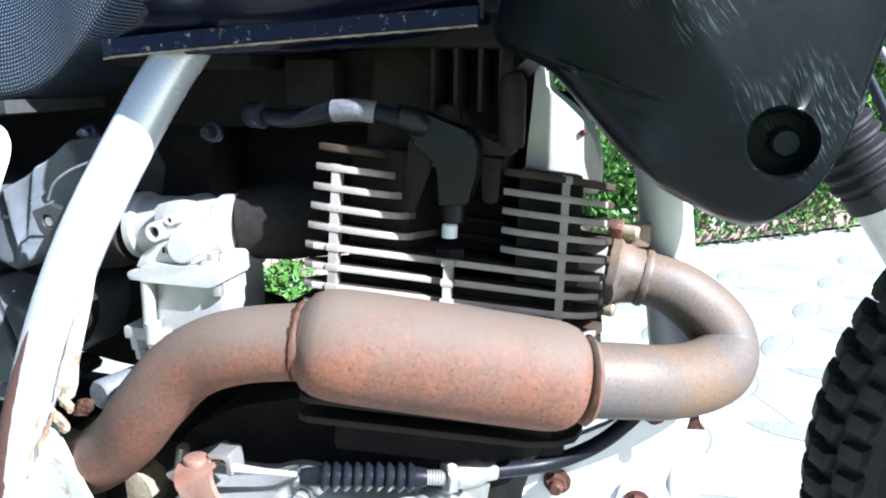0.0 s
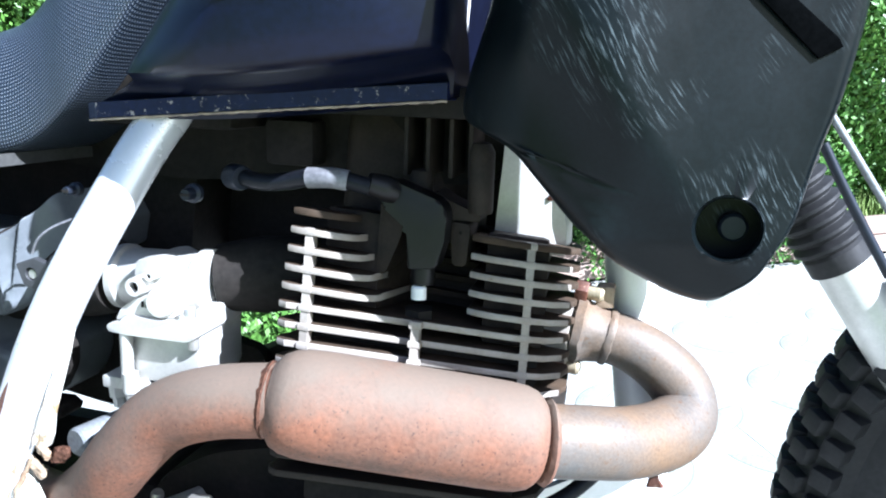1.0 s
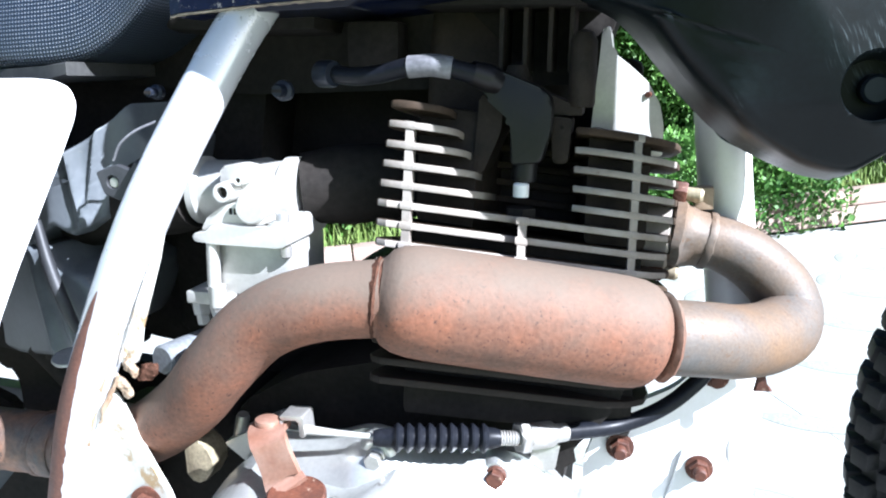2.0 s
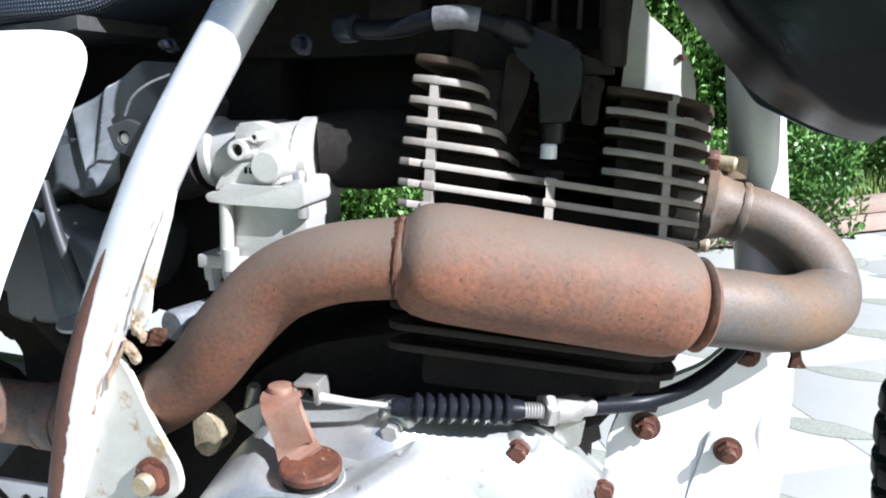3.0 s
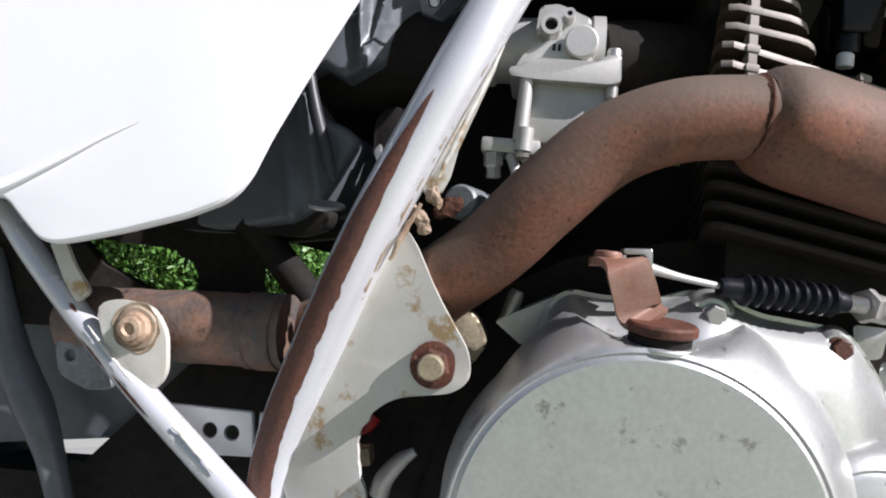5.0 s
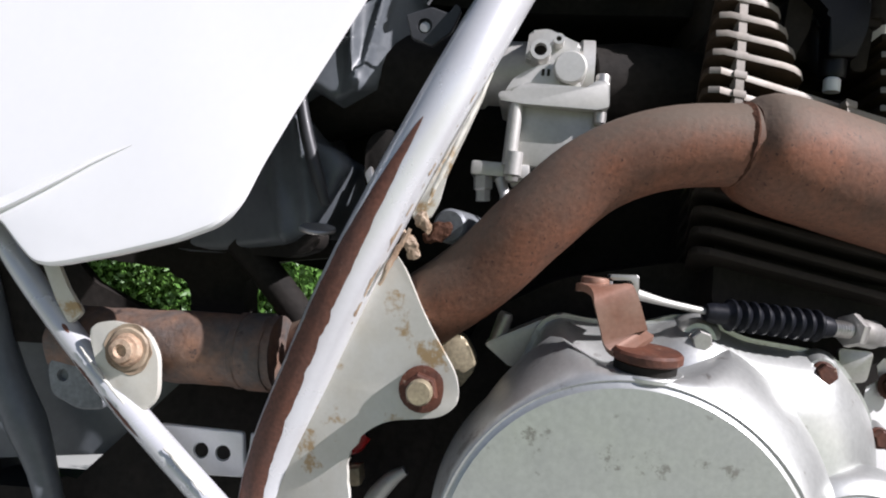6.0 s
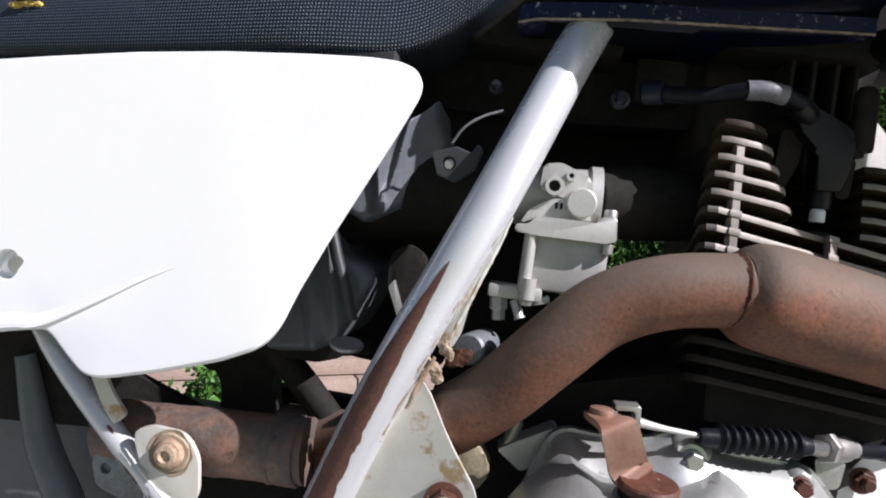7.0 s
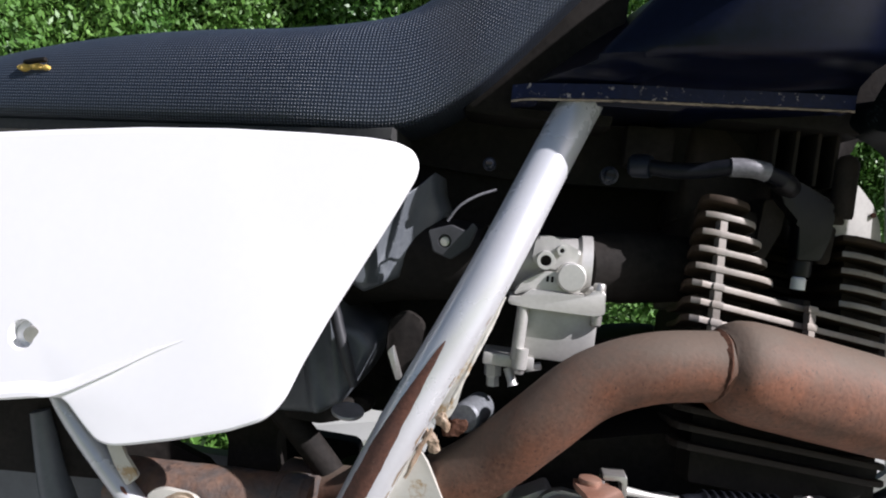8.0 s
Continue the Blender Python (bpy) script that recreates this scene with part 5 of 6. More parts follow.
def engine_block():
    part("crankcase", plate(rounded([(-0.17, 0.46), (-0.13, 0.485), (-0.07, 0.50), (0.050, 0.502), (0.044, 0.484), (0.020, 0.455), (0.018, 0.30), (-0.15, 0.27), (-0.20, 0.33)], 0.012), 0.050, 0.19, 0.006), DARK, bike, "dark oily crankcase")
    # added black sheet; stands for the dark behind the cylinder
    part("cylinder_backing", plate(rounded([(-0.215, 0.43), (-0.205, 0.472), (-0.180, 0.496), (-0.150, 0.510), (-0.125, 0.528), (-0.100, 0.540), (-0.07, 0.546), (0.02, 0.54), (0.02, 0.44)], 0.01), 0.120, 0.18, 0.005), DARK, bike, "black sheet added to fill the dark gap behind the cylinder")
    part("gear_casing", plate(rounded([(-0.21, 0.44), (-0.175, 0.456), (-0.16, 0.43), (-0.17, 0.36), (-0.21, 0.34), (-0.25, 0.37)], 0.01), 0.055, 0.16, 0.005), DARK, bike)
    # added black sheet that closes the view past the carburettor
    part("carburettor_backing", plate(rounded([(-0.240, 0.575), (-0.165, 0.582), (-0.158, 0.560), (-0.160, 0.535), (-0.128, 0.528), (-0.120, 0.50), (-0.24, 0.48)], 0.006), 0.108, 0.118, 0.003), DARK, bike, "black sheet added to fill the dark gap behind the carburettor")
    part("breather_stub", lathe([(0, 0), (0.0038, 0), (0.0038, 0.016), (0.0030, 0.018), (0, 0.018)], (-0.1590, 0.034, 0.4480), (0.25, -0.1, 1), 18), STEEL, bike, "small steel breather stub")
    part("case_lug", lumpy(plate(rounded([(-0.183, 0.455), (-0.172, 0.452), (-0.166, 0.440), (-0.172, 0.428), (-0.182, 0.430)], 0.003), 0.018, 0.034, 0.002), 0.0008, 150), BRASS, bike, "stained alloy case lug")
    part("case_rib", plate(rounded([(-0.164, 0.450), (-0.135, 0.466), (-0.128, 0.456), (-0.150, 0.440)], 0.002), 0.026, 0.045, 0.001), CAST, bike)
    part("rear_lamp_wire", tube([(-0.222, 0.052, 0.392), (-0.226, 0.050, 0.386), (-0.234, 0.050, 0.384)], 0.004, 12), REDPLASTIC, bike, "red plastic part behind the frame")
    part("link_lug", lumpy(block((-0.2255, 0.040, 0.374), (0.014, 0.012, 0.009), 0.002, (0, -10, 0)), 0.001, 200), BRASS, bike)
    part("pedal_blade", tube([(-0.197, 0.040, 0.380), (-0.204, 0.040, 0.374), (-0.211, 0.040, 0.364), (-0.213, 0.040, 0.355)], [0.0024, 0.0042, 0.005, 0.0050], 14), CAST, bike, "bare steel pedal arm")
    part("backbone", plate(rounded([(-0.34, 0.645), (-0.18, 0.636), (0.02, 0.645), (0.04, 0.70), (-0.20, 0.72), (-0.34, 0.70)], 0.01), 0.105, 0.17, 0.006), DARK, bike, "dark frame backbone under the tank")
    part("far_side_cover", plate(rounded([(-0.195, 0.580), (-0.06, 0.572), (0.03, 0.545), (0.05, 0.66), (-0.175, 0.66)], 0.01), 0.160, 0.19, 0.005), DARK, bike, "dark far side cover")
    part("ignition_coil", block((-0.095, 0.092, 0.664), (0.030, 0.02, 0.026), 0.004), DARK, bike)


engine_block()


def mount_plate():
    o = rounded([(0.0285, 0.436), (0.033, 0.453), (0.042, 0.468), (0.060, 0.478), (0.074, 0.486), (0.086, 0.500), (0.097, 0.505), (0.104, 0.492), (0.106, 0.470), (0.101, 0.452), (0.107, 0.436), (0.102, 0.405), (0.094, 0.350), (0.032, 0.350), (0.030, 0.400)], 0.006)
    # camera's eye from which the plate is fitted to the view
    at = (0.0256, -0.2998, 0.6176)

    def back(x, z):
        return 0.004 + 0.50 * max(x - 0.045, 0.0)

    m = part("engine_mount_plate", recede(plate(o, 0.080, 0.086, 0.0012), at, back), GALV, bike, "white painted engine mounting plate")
    o = rounded([(0.0835, 0.4430), (0.0930, 0.4440), (0.1010, 0.4370), (0.1005, 0.4050), (0.0950, 0.345), (0.0680, 0.345), (0.0750, 0.405)], 0.004)
    part("mount_strap", plate(o, 0.0975, 0.1025, 0.0015), GALV, m, "pale strap over the plate")
    for x, y, z in ((0.0485, 0.0845, 0.4470), (0.0930, 0.0980, 0.4330), (0.0985, 0.1110, 0.4840)):
        b = bolt(m, "mount_bolt", (x, y, z), (0, -1, 0), 0.0060, 0.0056, RUST, 1.3, "rusty mounting bolt")
        part("bolt_end", lathe([(0, 0), (0.0038, 0), (0.0038, 0.010), (0.0030, 0.011), (0, 0.011)], (x, y, z), (0, -1, 0), 18), RUST, m)
    part("down_tube", tube([(0.080, 0.140, 0.72), (0.096, 0.140, 0.600), (0.108, 0.140, 0.520), (0.116, 0.140, 0.455), (0.116, 0.140, 0.37)], 0.0150, 24), GALV, bike, "pale frame down tube")
    part("tube_lug", lumpy(block((0.084, 0.118, 0.585), (0.010, 0.014, 0.012), 0.002), 0.001, 150), DIRTWELD, bike)


mount_plate()


def airbox():
    o = rounded([(-0.42, 0.600), (-0.265, 0.600), (-0.248, 0.607), (-0.229, 0.621), (-0.2190, 0.6325), (-0.2165, 0.6200), (-0.2110, 0.6100), (-0.2150, 0.5920), (-0.2270, 0.5850), (-0.2320, 0.5700), (-0.2500, 0.5600), (-0.262, 0.566), (-0.30, 0.54), (-0.42, 0.53)], 0.0015)

    def duct(x, z):
        # folds that run down from the panel's corner
        f = 0.0042 * math.exp(-((x + 0.2335 + 0.16 * (0.605 - z)) / 0.0022) ** 2) + 0.0048 * math.exp(-((x + 0.2455 - 0.10 * (0.60 - z)) / 0.0030) ** 2)
        return 0.026 + 8.8 * max(x + 0.262, 0.0) ** 2 + 0.45 * max(-0.262 - x, 0.0) - f

    a = part("airbox", pillow(o, (-0.245, 0.592), duct, 0.004, 0.09, steps=[k / 26 for k in range(27)]), DUSTSHEEN, bike, "dusty black rubber airbox", 50)
    o = rounded([(-0.42, 0.55), (-0.275, 0.552), (-0.268, 0.554), (-0.261, 0.541), (-0.247, 0.537), (-0.2405, 0.530), (-0.2500, 0.505), (-0.256, 0.494), (-0.268, 0.4870), (-0.313, 0.478), (-0.42, 0.472)], 0.005)

    def low(x, z):
        return 0.030 + 0.40 * max(-0.27 - x, 0.0) - 0.004 * math.exp(-((x + 0.284 - 0.30 * (0.54 - z)) / 0.004) ** 2) - 0.003 * math.exp(-((x + 0.262 - 0.25 * (0.52 - z)) / 0.003) ** 2)

    part("airbox_foot", pillow(o, (-0.285, 0.515), low, 0.005, 0.08, steps=[k / 22 for k in range(23)]), DUSTSHEEN, a, "creased lower airbox duct", 50)
    part("drain_hose", tube([(-0.2690, 0.0240, 0.5690), (-0.2620, 0.0220, 0.5450), (-0.2535, 0.0210, 0.5230), (-0.2475, 0.0220, 0.5080)], [0.0026, 0.0034, 0.0034, 0.0024], 14), RUBBER, a, "black drain hose")
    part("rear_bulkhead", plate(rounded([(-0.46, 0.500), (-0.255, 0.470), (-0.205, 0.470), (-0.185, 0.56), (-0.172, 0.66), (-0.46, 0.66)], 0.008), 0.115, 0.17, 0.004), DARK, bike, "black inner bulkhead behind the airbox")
    part("shock_bracket", plate(rounded([(-0.2355, 0.545), (-0.2250, 0.552), (-0.2140, 0.545), (-0.2150, 0.530), (-0.2250, 0.512), (-0.2340, 0.520)], 0.004), 0.040, 0.048, 0.002), DARK, bike, "dark shock absorber bracket")
    part("bracket_edge", plate(rounded([(-0.2335, 0.527), (-0.2305, 0.531), (-0.2235, 0.513), (-0.2265, 0.511)], 0.001), 0.036, 0.040, 0.0006), STEEL, bike, "bright worn bracket edge")
    o = rounded([(-0.2155, 0.5995), (-0.2035, 0.6040), (-0.1955, 0.6015), (-0.1925, 0.6065), (-0.1895, 0.6035), (-0.193, 0.5930), (-0.2015, 0.5855), (-0.2115, 0.5885)], 0.0015)
    cl = part("hose_clip", shell(o, [(0, 0.0085), (0.0006, 0.008)], 0.011, holes=[(-0.2060, 0.5949, 0.0036, 0.0022)]), RUBBER, bike, "torn rubber clip with round hole")
    part("clip_eyelet", lathe([(0, 0), (0.0026, 0), (0.0024, 0.0008), (0, 0.001)], (-0.2060, 0.0098, 0.5946), (0, -1, 0), 16), STEEL, cl)
    part("thin_wire", tube([(-0.206, 0.010, 0.6055), (-0.2005, 0.009, 0.6140), (-0.192, 0.010, 0.6205), (-0.1825, 0.0135, 0.6250)], 0.0007, 8), GREYHOSE, bike, "thin grey wire")
    part("pivot_washer", lathe([(0, 0), (0.0085, 0), (0.009, 0.001), (0.0085, 0.002), (0, 0.002)], (-0.2480, 0.0140, 0.4950), (0.05, -0.25, 1), 26), STEEL, bike, "bright steel washer edge")
    o = rounded([(-0.50, 0.482), (-0.31, 0.490), (-0.245, 0.492), (-0.242, 0.484), (-0.285, 0.476), (-0.298, 0.470), (-0.2990, 0.455), (-0.294, 0.430), (-0.328, 0.430), (-0.3290, 0.455), (-0.338, 0.466), (-0.50, 0.470)], 0.006)
    part("inner_fender", plate(o, 0.060, 0.080, 0.003), DARK, bike, "black inner mudguard strut")
    part("airbox_lip", plate(rounded([(-0.405, 0.495), (-0.250, 0.495), (-0.252, 0.486), (-0.268, 0.480), (-0.405, 0.476)], 0.004), -0.045, -0.027, 0.003, (-0.30, 0.0)), DARK, a, "dark lower lip of the airbox")
    # grey colour stands for highlights on shiny black plastic
    part("rear_splash_guard", plate(rounded([(-0.50, 0.436), (-0.40, 0.434), (-0.325, 0.432), (-0.325, 0.36), (-0.50, 0.33)], 0.006), 0.088, 0.10, 0.002), DUSTSHEEN, bike, "black splash guard before the rear wheel, highlights painted grey")
    # two added black sheets that hide the bright paving seen through gaps
    part("swingarm_backing", plate(rounded([(-0.360, 0.385), (-0.262, 0.385), (-0.262, 0.434), (-0.355, 0.436)], 0.006), 0.150, 0.165, 0.003), DARK, bike, "black sheet added to fill the gap behind the swingarm")
    part("pivot_backing", plate(rounded([(-0.262, 0.444), (-0.225, 0.452), (-0.225, 0.40), (-0.258, 0.40)], 0.004), 0.050, 0.09, 0.003), DARK, bike, "black sheet added to fill the gap at the swingarm pivot")
    part("fender_wedge", plate(rounded([(-0.50, 0.492), (-0.410, 0.474), (-0.387, 0.4530), (-0.340, 0.4365), (-0.336, 0.428), (-0.345, 0.420), (-0.50, 0.410)], 0.003), 0.062, 0.070, 0.002), DARK, bike, "black mudguard flap above the pipe")
    part("rear_strut", tube([(-0.300, 0.050, 0.486), (-0.275, 0.050, 0.462), (-0.252, 0.050, 0.436), (-0.24, 0.05, 0.41)], 0.0085, 16), DARK, bike)
    # this black edge is coloured grey for its highlights too
    part("fender_edge", tube([(-0.452, 0.058, 0.455), (-0.437, 0.060, 0.404), (-0.418, 0.060, 0.370), (-0.405, 0.060, 0.345), (-0.392, 0.060, 0.31)], [0.006, 0.010, 0.011, 0.008, 0.007], 16), DUSTSHEEN, bike, "black rear mudguard edge, highlights painted grey")
    part("swingarm", plate(rounded([(-0.21, 0.405), (-0.33, 0.408), (-0.40, 0.33), (-0.80, 0.30), (-0.80, 0.26), (-0.35, 0.27), (-0.21, 0.30)], 0.01), 0.075, 0.115, 0.005), DARK, bike, "dark swingarm and chain case")


airbox()
TIP_BACK = TIP.inverted()
TYRE = material("tyre_rubber", (0.012, 0.012, 0.013), (0.020, 0.020, 0.021), rough=0.6, gloss=0.25, scale=40, fine=300, bump=0.2, depth=0.0005)


def wheel(name, centre, steer, label, knob_rows):
    """A spoked wheel with a knobbed tyre. steer: degrees that its front points away from the camera's side."""
    fwd = Vector((math.cos(radians(steer)), math.sin(radians(steer)), 0))
    axle = Vector((-fwd.y, fwd.x, 0))
    prof = [(0.288, -0.024), (0.300, -0.034), (0.314, -0.036), (0.324, -0.028), (0.329, -0.012), (0.330, 0.0), (0.329, 0.012), (0.324, 0.028), (0.314, 0.036), (0.300, 0.034), (0.288, 0.024), (0.290, 0.0), (0.288, -0.024)]
    bm = lathe(prof[:-1], centre, axle, 96)
    bm.transform(TIP_BACK)
    w = part(name, bm, TYRE, bike, label)
    bm = lathe([(0.291, -0.021), (0.281, -0.023), (0.276, -0.012), (0.274, 0.0), (0.276, 0.012), (0.281, 0.023), (0.291, 0.021)], centre, axle, 72)
    bm.transform(TIP_BACK)
    part("rim", bm, CAST, w, "dull alloy rim")
    bm = lathe([(0, -0.055), (0.012, -0.055), (0.012, -0.035), (0.032, -0.03), (0.022, -0.02), (0.022, 0.02), (0.032, 0.03), (0.012, 0.035), (0.012, 0.055), (0, 0.055)], centre, axle, 32)
    bm.transform(TIP_BACK)
    part("hub", bm, CAST, w)
    for k in range(32):
        a = 2 * math.pi * k / 32
        s = -1 if k % 2 else 1
        r = math.cos(a) * fwd + math.sin(a) * Vector((0, 0, 1))
        a2 = a + s * 0.10 * (1 if k % 4 < 2 else -1)
        r2 = math.cos(a2) * fwd + math.sin(a2) * Vector((0, 0, 1))
        bm = sweep(bmesh.new(), [centre + r * 0.030 + axle * 0.028 * s, centre + r2 * 0.277], 0.0017, 6)
        bm.transform(TIP_BACK)
        part("spoke", bm, STEEL, w)
    me = None
    n = 84
    for row, (off, tilt, rr) in enumerate(knob_rows):
        for k in range(n):
            a = 2 * math.pi * (k + 0.5 * (row % 2)) / n
            r = math.cos(a) * fwd + math.sin(a) * Vector((0, 0, 1))
            t = -math.sin(a) * fwd + math.cos(a) * Vector((0, 0, 1))
            out = (r * math.cos(tilt) + axle * math.sin(tilt)).normalized()
            m = Matrix((t, out.cross(t), out)).transposed().to_4x4()
            m.translation = centre + r * rr + axle * off
            if me is None:
                kb = block((0, 0, 0), (0.0135, 0.015, 0.015), 0.0018)
                ob = part("tread_knob", kb, TYRE, w)
                me = ob.data
            else:
                ob = new("tread_knob", me)
                ob.parent = w
            ob.matrix_basis = TIP_BACK @ m
    return w


KNOBS = [(0.0, 0.0, 0.333), (0.018, 0.35, 0.330), (-0.018, -0.35, 0.330), (0.034, 0.95, 0.321), (-0.034, -0.95, 0.321), (-0.0375, -1.3, 0.304)]
wheel("front_wheel", Vector((0.510, 0.112, 0.345)), -26, "knobbly black front tyre on spoked wheel", KNOBS)
wheel("rear_wheel", Vector((-0.80, 0.13, 0.335)), 0, "black rear tyre on spoked wheel", KNOBS[:1])


def fork():
    top, low = Vector((0.159, 0.197, 0.705)), Vector((0.308, 0.200, 0.440))
    ax = (low - top).normalized()
    bm = sweep(bmesh.new(), [top, low], 0.0165, 20)
    bm.transform(TIP_BACK)
    f = part("fork_leg", bm, CAST, bike, "pale alloy fork leg")
    prof = [(0.017, 0.0)]
    for k in range(15):
        q = 0.002 + k * 0.0085
        prof += [(0.0175, q), (0.0212, q + 0.003), (0.0212, q + 0.005), (0.0175, q + 0.008)]
    prof += [(0.0190, 0.131), (0.0190, 0.142), (0.0166, 0.143)]
    bm = lathe(prof, top + ax * 0.008, ax, 28)
    bm.transform(TIP_BACK)
    part("fork_gaiter", bm, TYRE, f, "ribbed black rubber fork gaiter")
    part("front_stay", tube([(0.190, 0.16, 0.6997), (0.213, 0.16, 0.6674), (0.2455, 0.16, 0.6213)], 0.0022, 12), DULLSHADE, bike, "thin pale front stay")
    part("brake_cable", tube([(0.195, 0.16, 0.674), (0.212, 0.16, 0.6445), (0.239, 0.16, 0.601)], 0.0028, 12), DIMSTEEL, bike, "dark front brake cable")


fork()


# ---- surroundings ----
KERB_DIR = Vector((1, 0.40, 0)).normalized()
KERB_IN = Vector((-KERB_DIR.y, KERB_DIR.x, 0))
KERB_AT = Vector((0, 2.50, 0))


def surroundings():
    # grass instead of paving on the unseen near side, added to cut bounced light
    bm = bmesh.new()
    s = 90
    bm.faces.new([bm.verts.new(v) for v in ((-s, -s, -0.02), (s, -s, -0.02), (s, s, -0.02), (-s, s, -0.02))])
    g = tagged(part("ground", bm, GRASS), "green grass and earth, put on the unseen near side to cut bounce", "ground", kind="structure")
    # paving field in front of the kerb: cream slabs with joints, and grey-green leaf-shaped pavers let into them
    bed = bmesh.new()
    c = [KERB_AT + KERB_DIR * a + KERB_IN * b for a, b in ((-14, -3.6), (14, -3.6), (14, 0), (-14, 0))]
    bed.faces.new([bed.verts.new((v.x, v.y, -0.012)) for v in c])
    pv = tagged(part("pavement", bed, JOINT), "pale cream paving with leaf-shaped grey pavers", "pavement", kind="structure")
    size = 0.40
    slab_mesh = None
    rest = bmesh.new()
    for i in range(-20, 20):
        for j in range(1, 10):
            p = KERB_AT + KERB_DIR * (i + 0.5 * 0) * size - KERB_IN * (j - 0.5) * size
            near = -1.4 < p.x < 2.0 and -0.3 < p.y < 3.2
            m = Matrix.Translation((p.x, p.y, -0.009)) @ Matrix.Rotation(math.atan2(KERB_DIR.y, KERB_DIR.x), 4, "Z")
            if near:
                if slab_mesh is None:
                    ob = part("paving_slab", block((0, 0, 0), (size - 0.002, size - 0.002, 0.018), 0.0006), PAVING, pv)
                    slab_mesh = ob.data
                else:
                    ob = new("paving_slab", slab_mesh)
                    ob.parent = pv
                ob.matrix_basis = m
            else:
                bmesh.ops.create_cube(rest, size=1.0, matrix=m @ Matrix.Diagonal((size - 0.006, size - 0.006, 0.018, 1)))
    tagged(part("outer_slabs", rest, PAVING, pv), kind="stuff")
    leaf = None
    r = 0.16
    k = 0
    for i in range(-6, 11):
        for j in range(2, 16):
            p = KERB_AT + KERB_DIR * (i * 0.21) - KERB_IN * (j * 0.21)
            if not (-0.6 < p.x < 1.6 and 0.3 < p.y < 2.9):
                continue
            ang = radians(45 if (i + j) % 2 else -45) + math.atan2(KERB_DIR.y, KERB_DIR.x)
            m = Matrix.Translation((p.x, p.y, 0.0)) @ Matrix.Rotation(ang, 4, "Z")
            if leaf is None:
                n = 8
                half = math.acos((r - 0.034) / r)
                arc = [(r * math.sin(half * (2 * q / n - 1)), r * math.cos(half * (2 * q / n - 1)) - (r - 0.034)) for q in range(n + 1)]
                out = arc + [(x, -y) for x, y in arc[::-1][1:-1]]
                bm = bmesh.new()
                lo = [bm.verts.new((x, y, 0.0)) for x, y in out]
                hi = [bm.verts.new((x * 0.955, y * 0.87, 0.0008)) for x, y in out]
                bm.faces.new(hi)
                for q in range(len(out)):
                    w = (q + 1) % len(out)
                    bm.faces.new((lo[q], lo[w], hi[w], hi[q]))
                ob = part("leaf_paver", bm, PETAL, pv)
                leaf = ob.data
                leaf.materials.append(JOINT)
                for face in leaf.polygons:
                    face.material_index = 0 if len(face.vertices) > 4 else 1
            else:
                ob = new("leaf_paver", leaf)
                ob.parent = pv
            ob.matrix_basis = m
    # kerb of two courses
    k1 = None
    kerb = tagged(new("kerb"), "low brownish stone kerb in two courses", "kerb", kind="structure")
    for course, (z, inn) in enumerate(((0.035, 0.06), (0.095, 0.12))):
        for i in range(-12, 14):
            p = KERB_AT + KERB_DIR * (i + 0.5 * course) * 0.5 + KERB_IN * inn
            m = Matrix.Translation((p.x, p.y, z)) @ Matrix.Rotation(math.atan2(KERB_DIR.y, KERB_DIR.x), 4, "Z")
            if k1 is None:
                ob = part("kerb_stone", block((0, 0, 0), (0.494, 0.12, 0.056), 0.006), KERBSTONE, kerb)
                k1 = ob.data
            else:
                ob = new("kerb_stone", k1)
                ob.parent = kerb
            ob.matrix_basis = m


JOINT = material("paving_joint", (0.19, 0.20, 0.175), (0.15, 0.158, 0.138), rough=0.9, scale=20, fine=200, bump=0.3, depth=0.002)
surroundings()


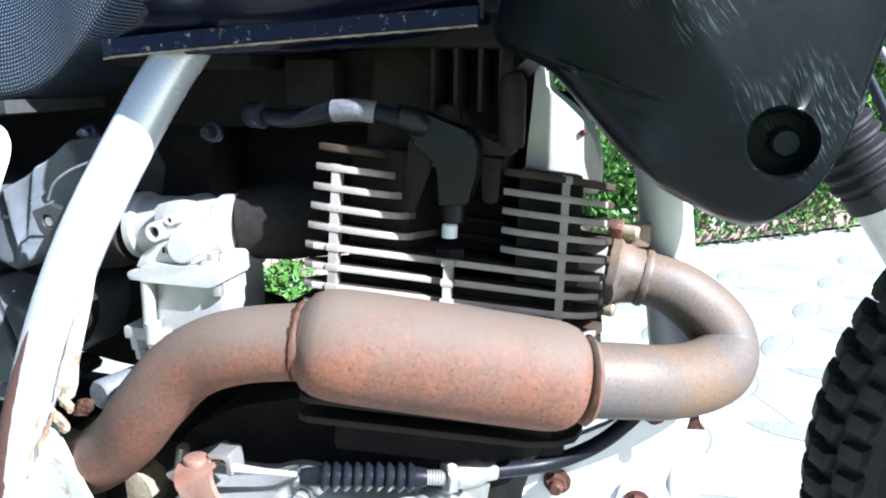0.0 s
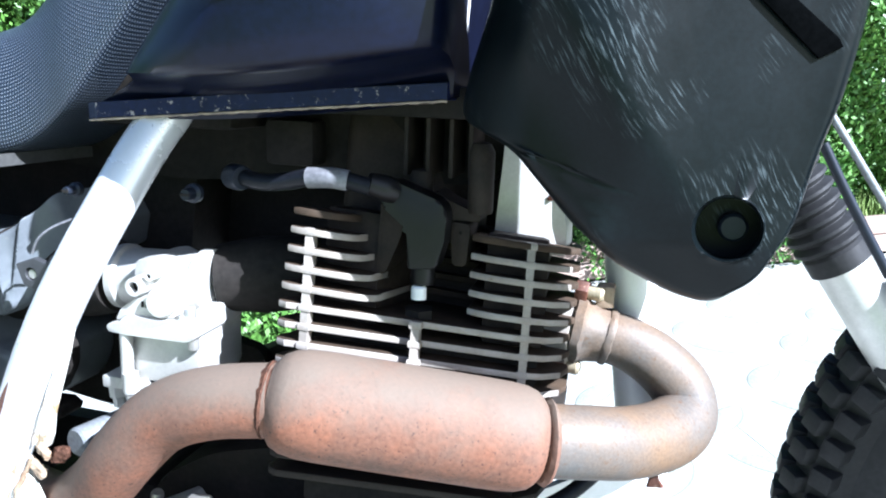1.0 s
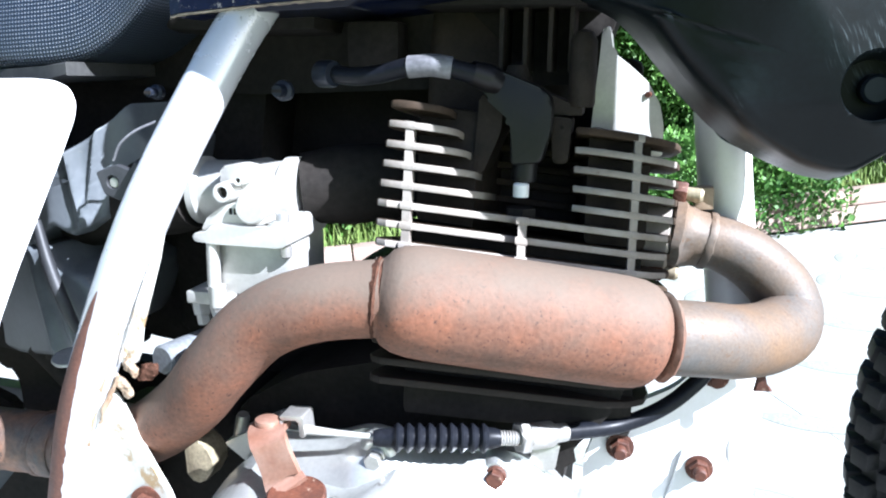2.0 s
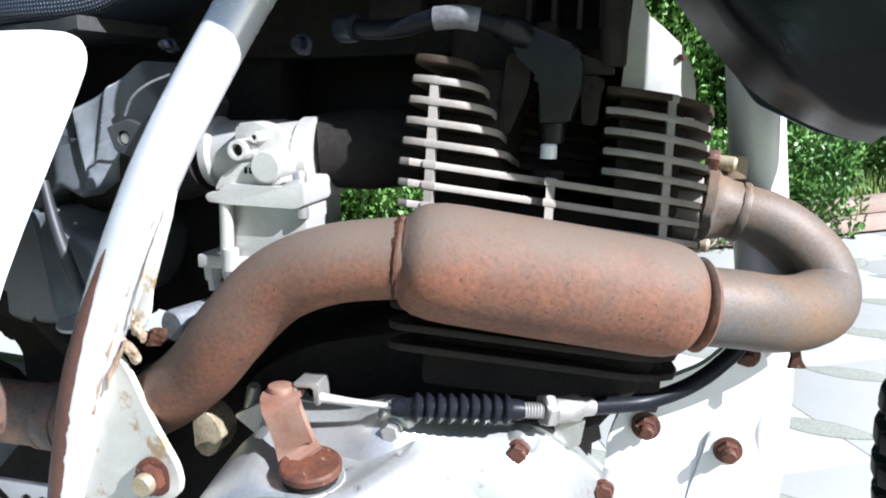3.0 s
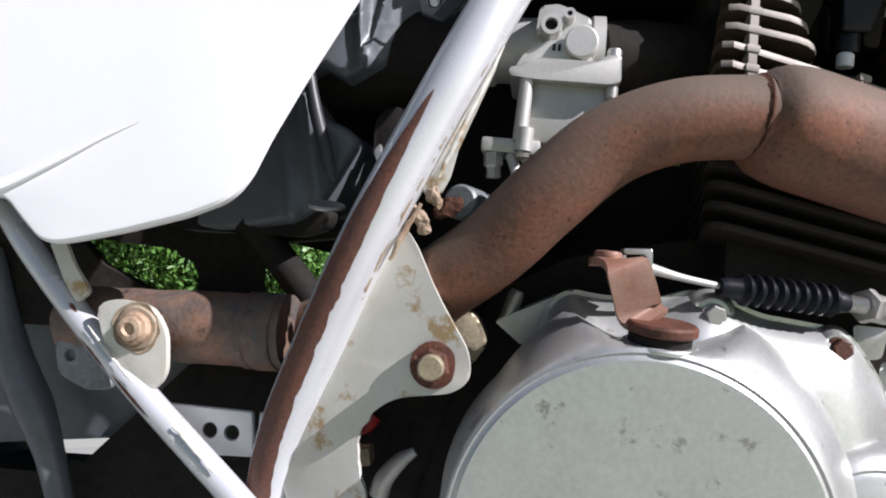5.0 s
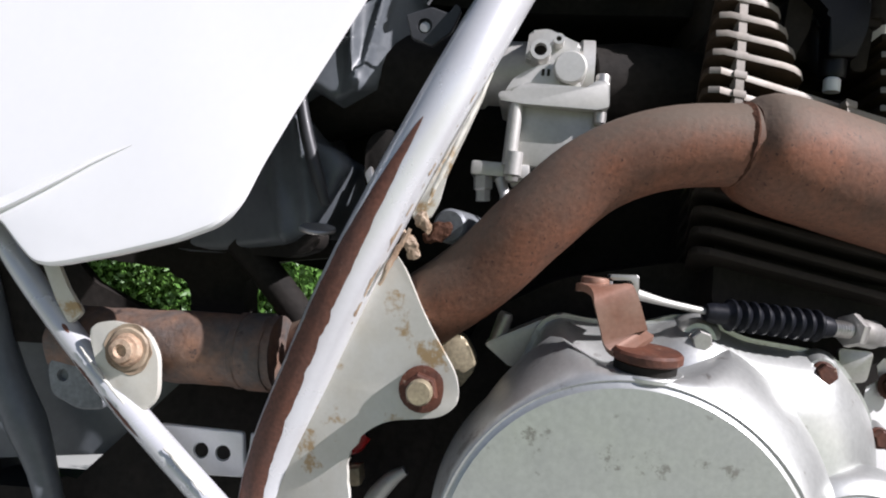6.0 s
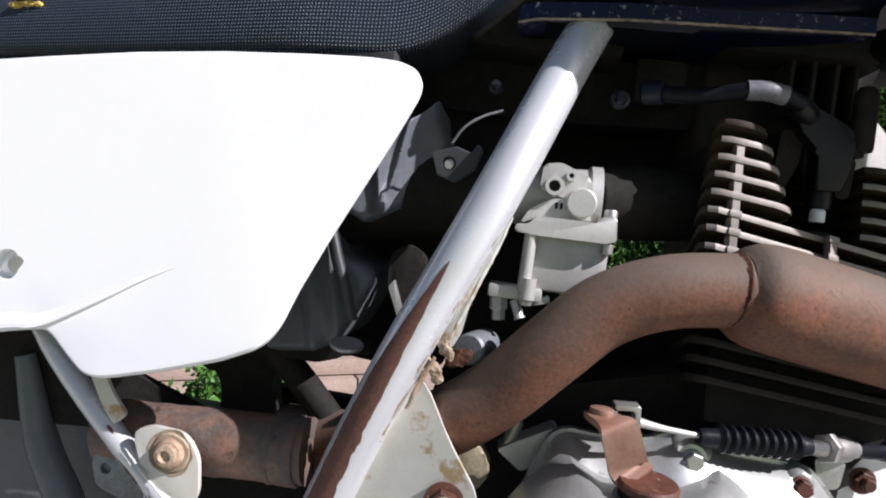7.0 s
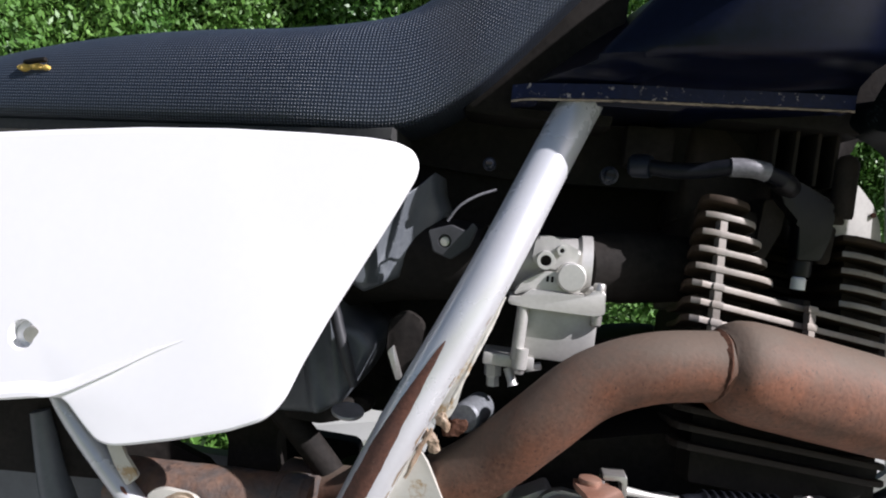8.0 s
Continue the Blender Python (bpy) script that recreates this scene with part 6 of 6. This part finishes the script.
def hedge():
    """A long uneven hedge of small pointed leaves over a core coloured dark as its shade."""
    rng = np.random.default_rng(7)
    length, n = 16.0, 210000
    s = np.where(rng.uniform(0, 1, n) < 0.85, rng.uniform(-3, 5.5, n), rng.uniform(-9, 9, n))
    h = rng.uniform(0, 1, n) ** 0.8
    top = 2.3 + 0.28 * np.sin(s * 1.3) + 0.18 * np.sin(s * 3.1 + 1) + 0.1 * np.sin(s * 7.7)
    z = 0.10 + h * (top - 0.10)
    bulge = 0.24 * np.sin(s * 2.3 + 3 * z) + 0.14 * np.sin(s * 5.9 - 4 * z) + 0.10 * np.sin(s * 13 + 9 * z)
    d = 0.52 - 0.35 * np.sin(np.pi * np.clip(h, 0.02, 1) ** 0.8) * 0.6 + bulge * 0.6 + rng.exponential(0.07, n)
    low = 16000
    s[:low], d[:low], z[:low] = rng.uniform(-0.1, 0.95, low), rng.uniform(-0.06, 0.4, low), rng.uniform(0.0, 0.42, low)
    c = np.stack([KERB_AT.x + KERB_DIR.x * s + KERB_IN.x * d, KERB_AT.y + KERB_DIR.y * s + KERB_IN.y * d, z], 1)
    up = rng.normal(0, 1, (n, 3)) * (0.6, 0.6, 0.6) + (0, -0.35, 0.55)
    up /= np.linalg.norm(up, axis=1)[:, None]
    side = np.cross(up, rng.normal(0, 1, (n, 3)))
    side /= np.linalg.norm(side, axis=1)[:, None]
    ln, wd = rng.uniform(0.018, 0.042, n)[:, None], rng.uniform(0.005, 0.010, n)[:, None]
    v = np.stack([c, c + up * ln * 0.5 + side * wd, c + up * ln, c + up * ln * 0.5 - side * wd], 1).reshape(-1, 3)
    f = np.arange(4 * n).reshape(-1, 4)
    me = bpy.data.meshes.new("hedge")
    me.from_pydata(v.tolist(), [], f.tolist())
    me.materials.append(LEAF)
    hd = tagged(new("hedge", me), "dense green hedge behind the kerb", "hedge", kind="stuff")
    # sheet behind the leaves; the hedge's inner shade is its colour
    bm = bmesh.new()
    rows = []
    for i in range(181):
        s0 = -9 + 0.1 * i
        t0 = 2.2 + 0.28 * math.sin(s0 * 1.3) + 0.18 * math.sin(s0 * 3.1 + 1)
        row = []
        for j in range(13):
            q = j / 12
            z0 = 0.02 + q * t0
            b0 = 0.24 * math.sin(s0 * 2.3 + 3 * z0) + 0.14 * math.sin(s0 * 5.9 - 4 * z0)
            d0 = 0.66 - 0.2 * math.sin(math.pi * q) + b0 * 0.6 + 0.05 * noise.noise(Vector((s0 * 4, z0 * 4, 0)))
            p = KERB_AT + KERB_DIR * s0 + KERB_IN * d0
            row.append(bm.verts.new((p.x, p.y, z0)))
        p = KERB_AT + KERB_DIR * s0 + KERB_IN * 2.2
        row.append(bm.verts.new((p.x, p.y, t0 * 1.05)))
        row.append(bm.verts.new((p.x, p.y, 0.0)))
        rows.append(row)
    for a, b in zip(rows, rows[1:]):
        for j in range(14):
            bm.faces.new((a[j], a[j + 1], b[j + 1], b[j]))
    part("hedge_core", bm, HEDGECORE, hd, "dark sheet painted as the shade inside the hedge")


hedge()


def low_shrub():
    """A low leafy clump in front of the hedge, added and placed to fill a gap in the camera's view."""
    rng = np.random.default_rng(21)
    n = 12000
    q = rng.normal(0, 1, (n, 3))
    q /= np.linalg.norm(q, axis=1)[:, None]
    q *= (rng.uniform(0.45, 1, n) * (1 + 0.25 * np.sin(7 * q[:, 0] + 5 * q[:, 2]) * np.cos(6 * q[:, 1])))[:, None]
    c = np.array((-0.765, 1.20, 0.10)) + q * (0.15, 0.20, 0.20)
    c = c[c[:, 2] > 0.0]
    n = len(c)
    up = rng.normal(0, 0.6, (n, 3)) + (0, -0.35, 0.55)
    up /= np.linalg.norm(up, axis=1)[:, None]
    side = np.cross(up, rng.normal(0, 1, (n, 3)))
    side /= np.linalg.norm(side, axis=1)[:, None]
    ln, wd = rng.uniform(0.014, 0.030, n)[:, None], rng.uniform(0.004, 0.008, n)[:, None]
    v = np.stack([c, c + up * ln * 0.5 + side * wd, c + up * ln, c + up * ln * 0.5 - side * wd], 1).reshape(-1, 3)
    me = bpy.data.meshes.new("low_shrub")
    me.from_pydata(v.tolist(), [], np.arange(4 * n).reshape(-1, 4).tolist())
    me.materials.append(LEAF)
    tagged(new("low_shrub", me), "low green leafy plant placed to fill a gap in the view", "shrub", kind="stuff")


low_shrub()


def verge():
    """Grass blades between kerb and hedge."""
    rng = np.random.default_rng(11)
    n = 14000
    s, d = rng.uniform(-6, 6, n), rng.uniform(0.16, 0.75, n)
    b = np.stack([KERB_AT.x + KERB_DIR.x * s + KERB_IN.x * d, KERB_AT.y + KERB_DIR.y * s + KERB_IN.y * d, np.full(n, 0.08)], 1)
    a = rng.uniform(0, 2 * np.pi, n)
    side = np.stack([np.cos(a), np.sin(a), 0 * a], 1) * rng.uniform(0.004, 0.008, n)[:, None]
    tip = b + np.stack([rng.normal(0, 0.03, n), rng.normal(0, 0.03, n), rng.uniform(0.05, 0.14, n)], 1)
    v = np.stack([b - side, b + side, tip], 1).reshape(-1, 3)
    me = bpy.data.meshes.new("grass_verge")
    me.from_pydata(v.tolist(), [], np.arange(3 * n).reshape(-1, 3).tolist())
    me.materials.append(GRASS)
    tagged(new("grass_verge", me), "short green grass along the kerb", "grass", kind="stuff")
    bm = bmesh.new()
    c = [KERB_AT + KERB_DIR * p + KERB_IN * q for p, q in ((-12, 0.12), (12, 0.12), (12, 3), (-12, 3))]
    bm.faces.new([bm.verts.new((v.x, v.y, 0.085)) for v in c])
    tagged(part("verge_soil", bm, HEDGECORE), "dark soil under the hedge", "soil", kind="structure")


verge()
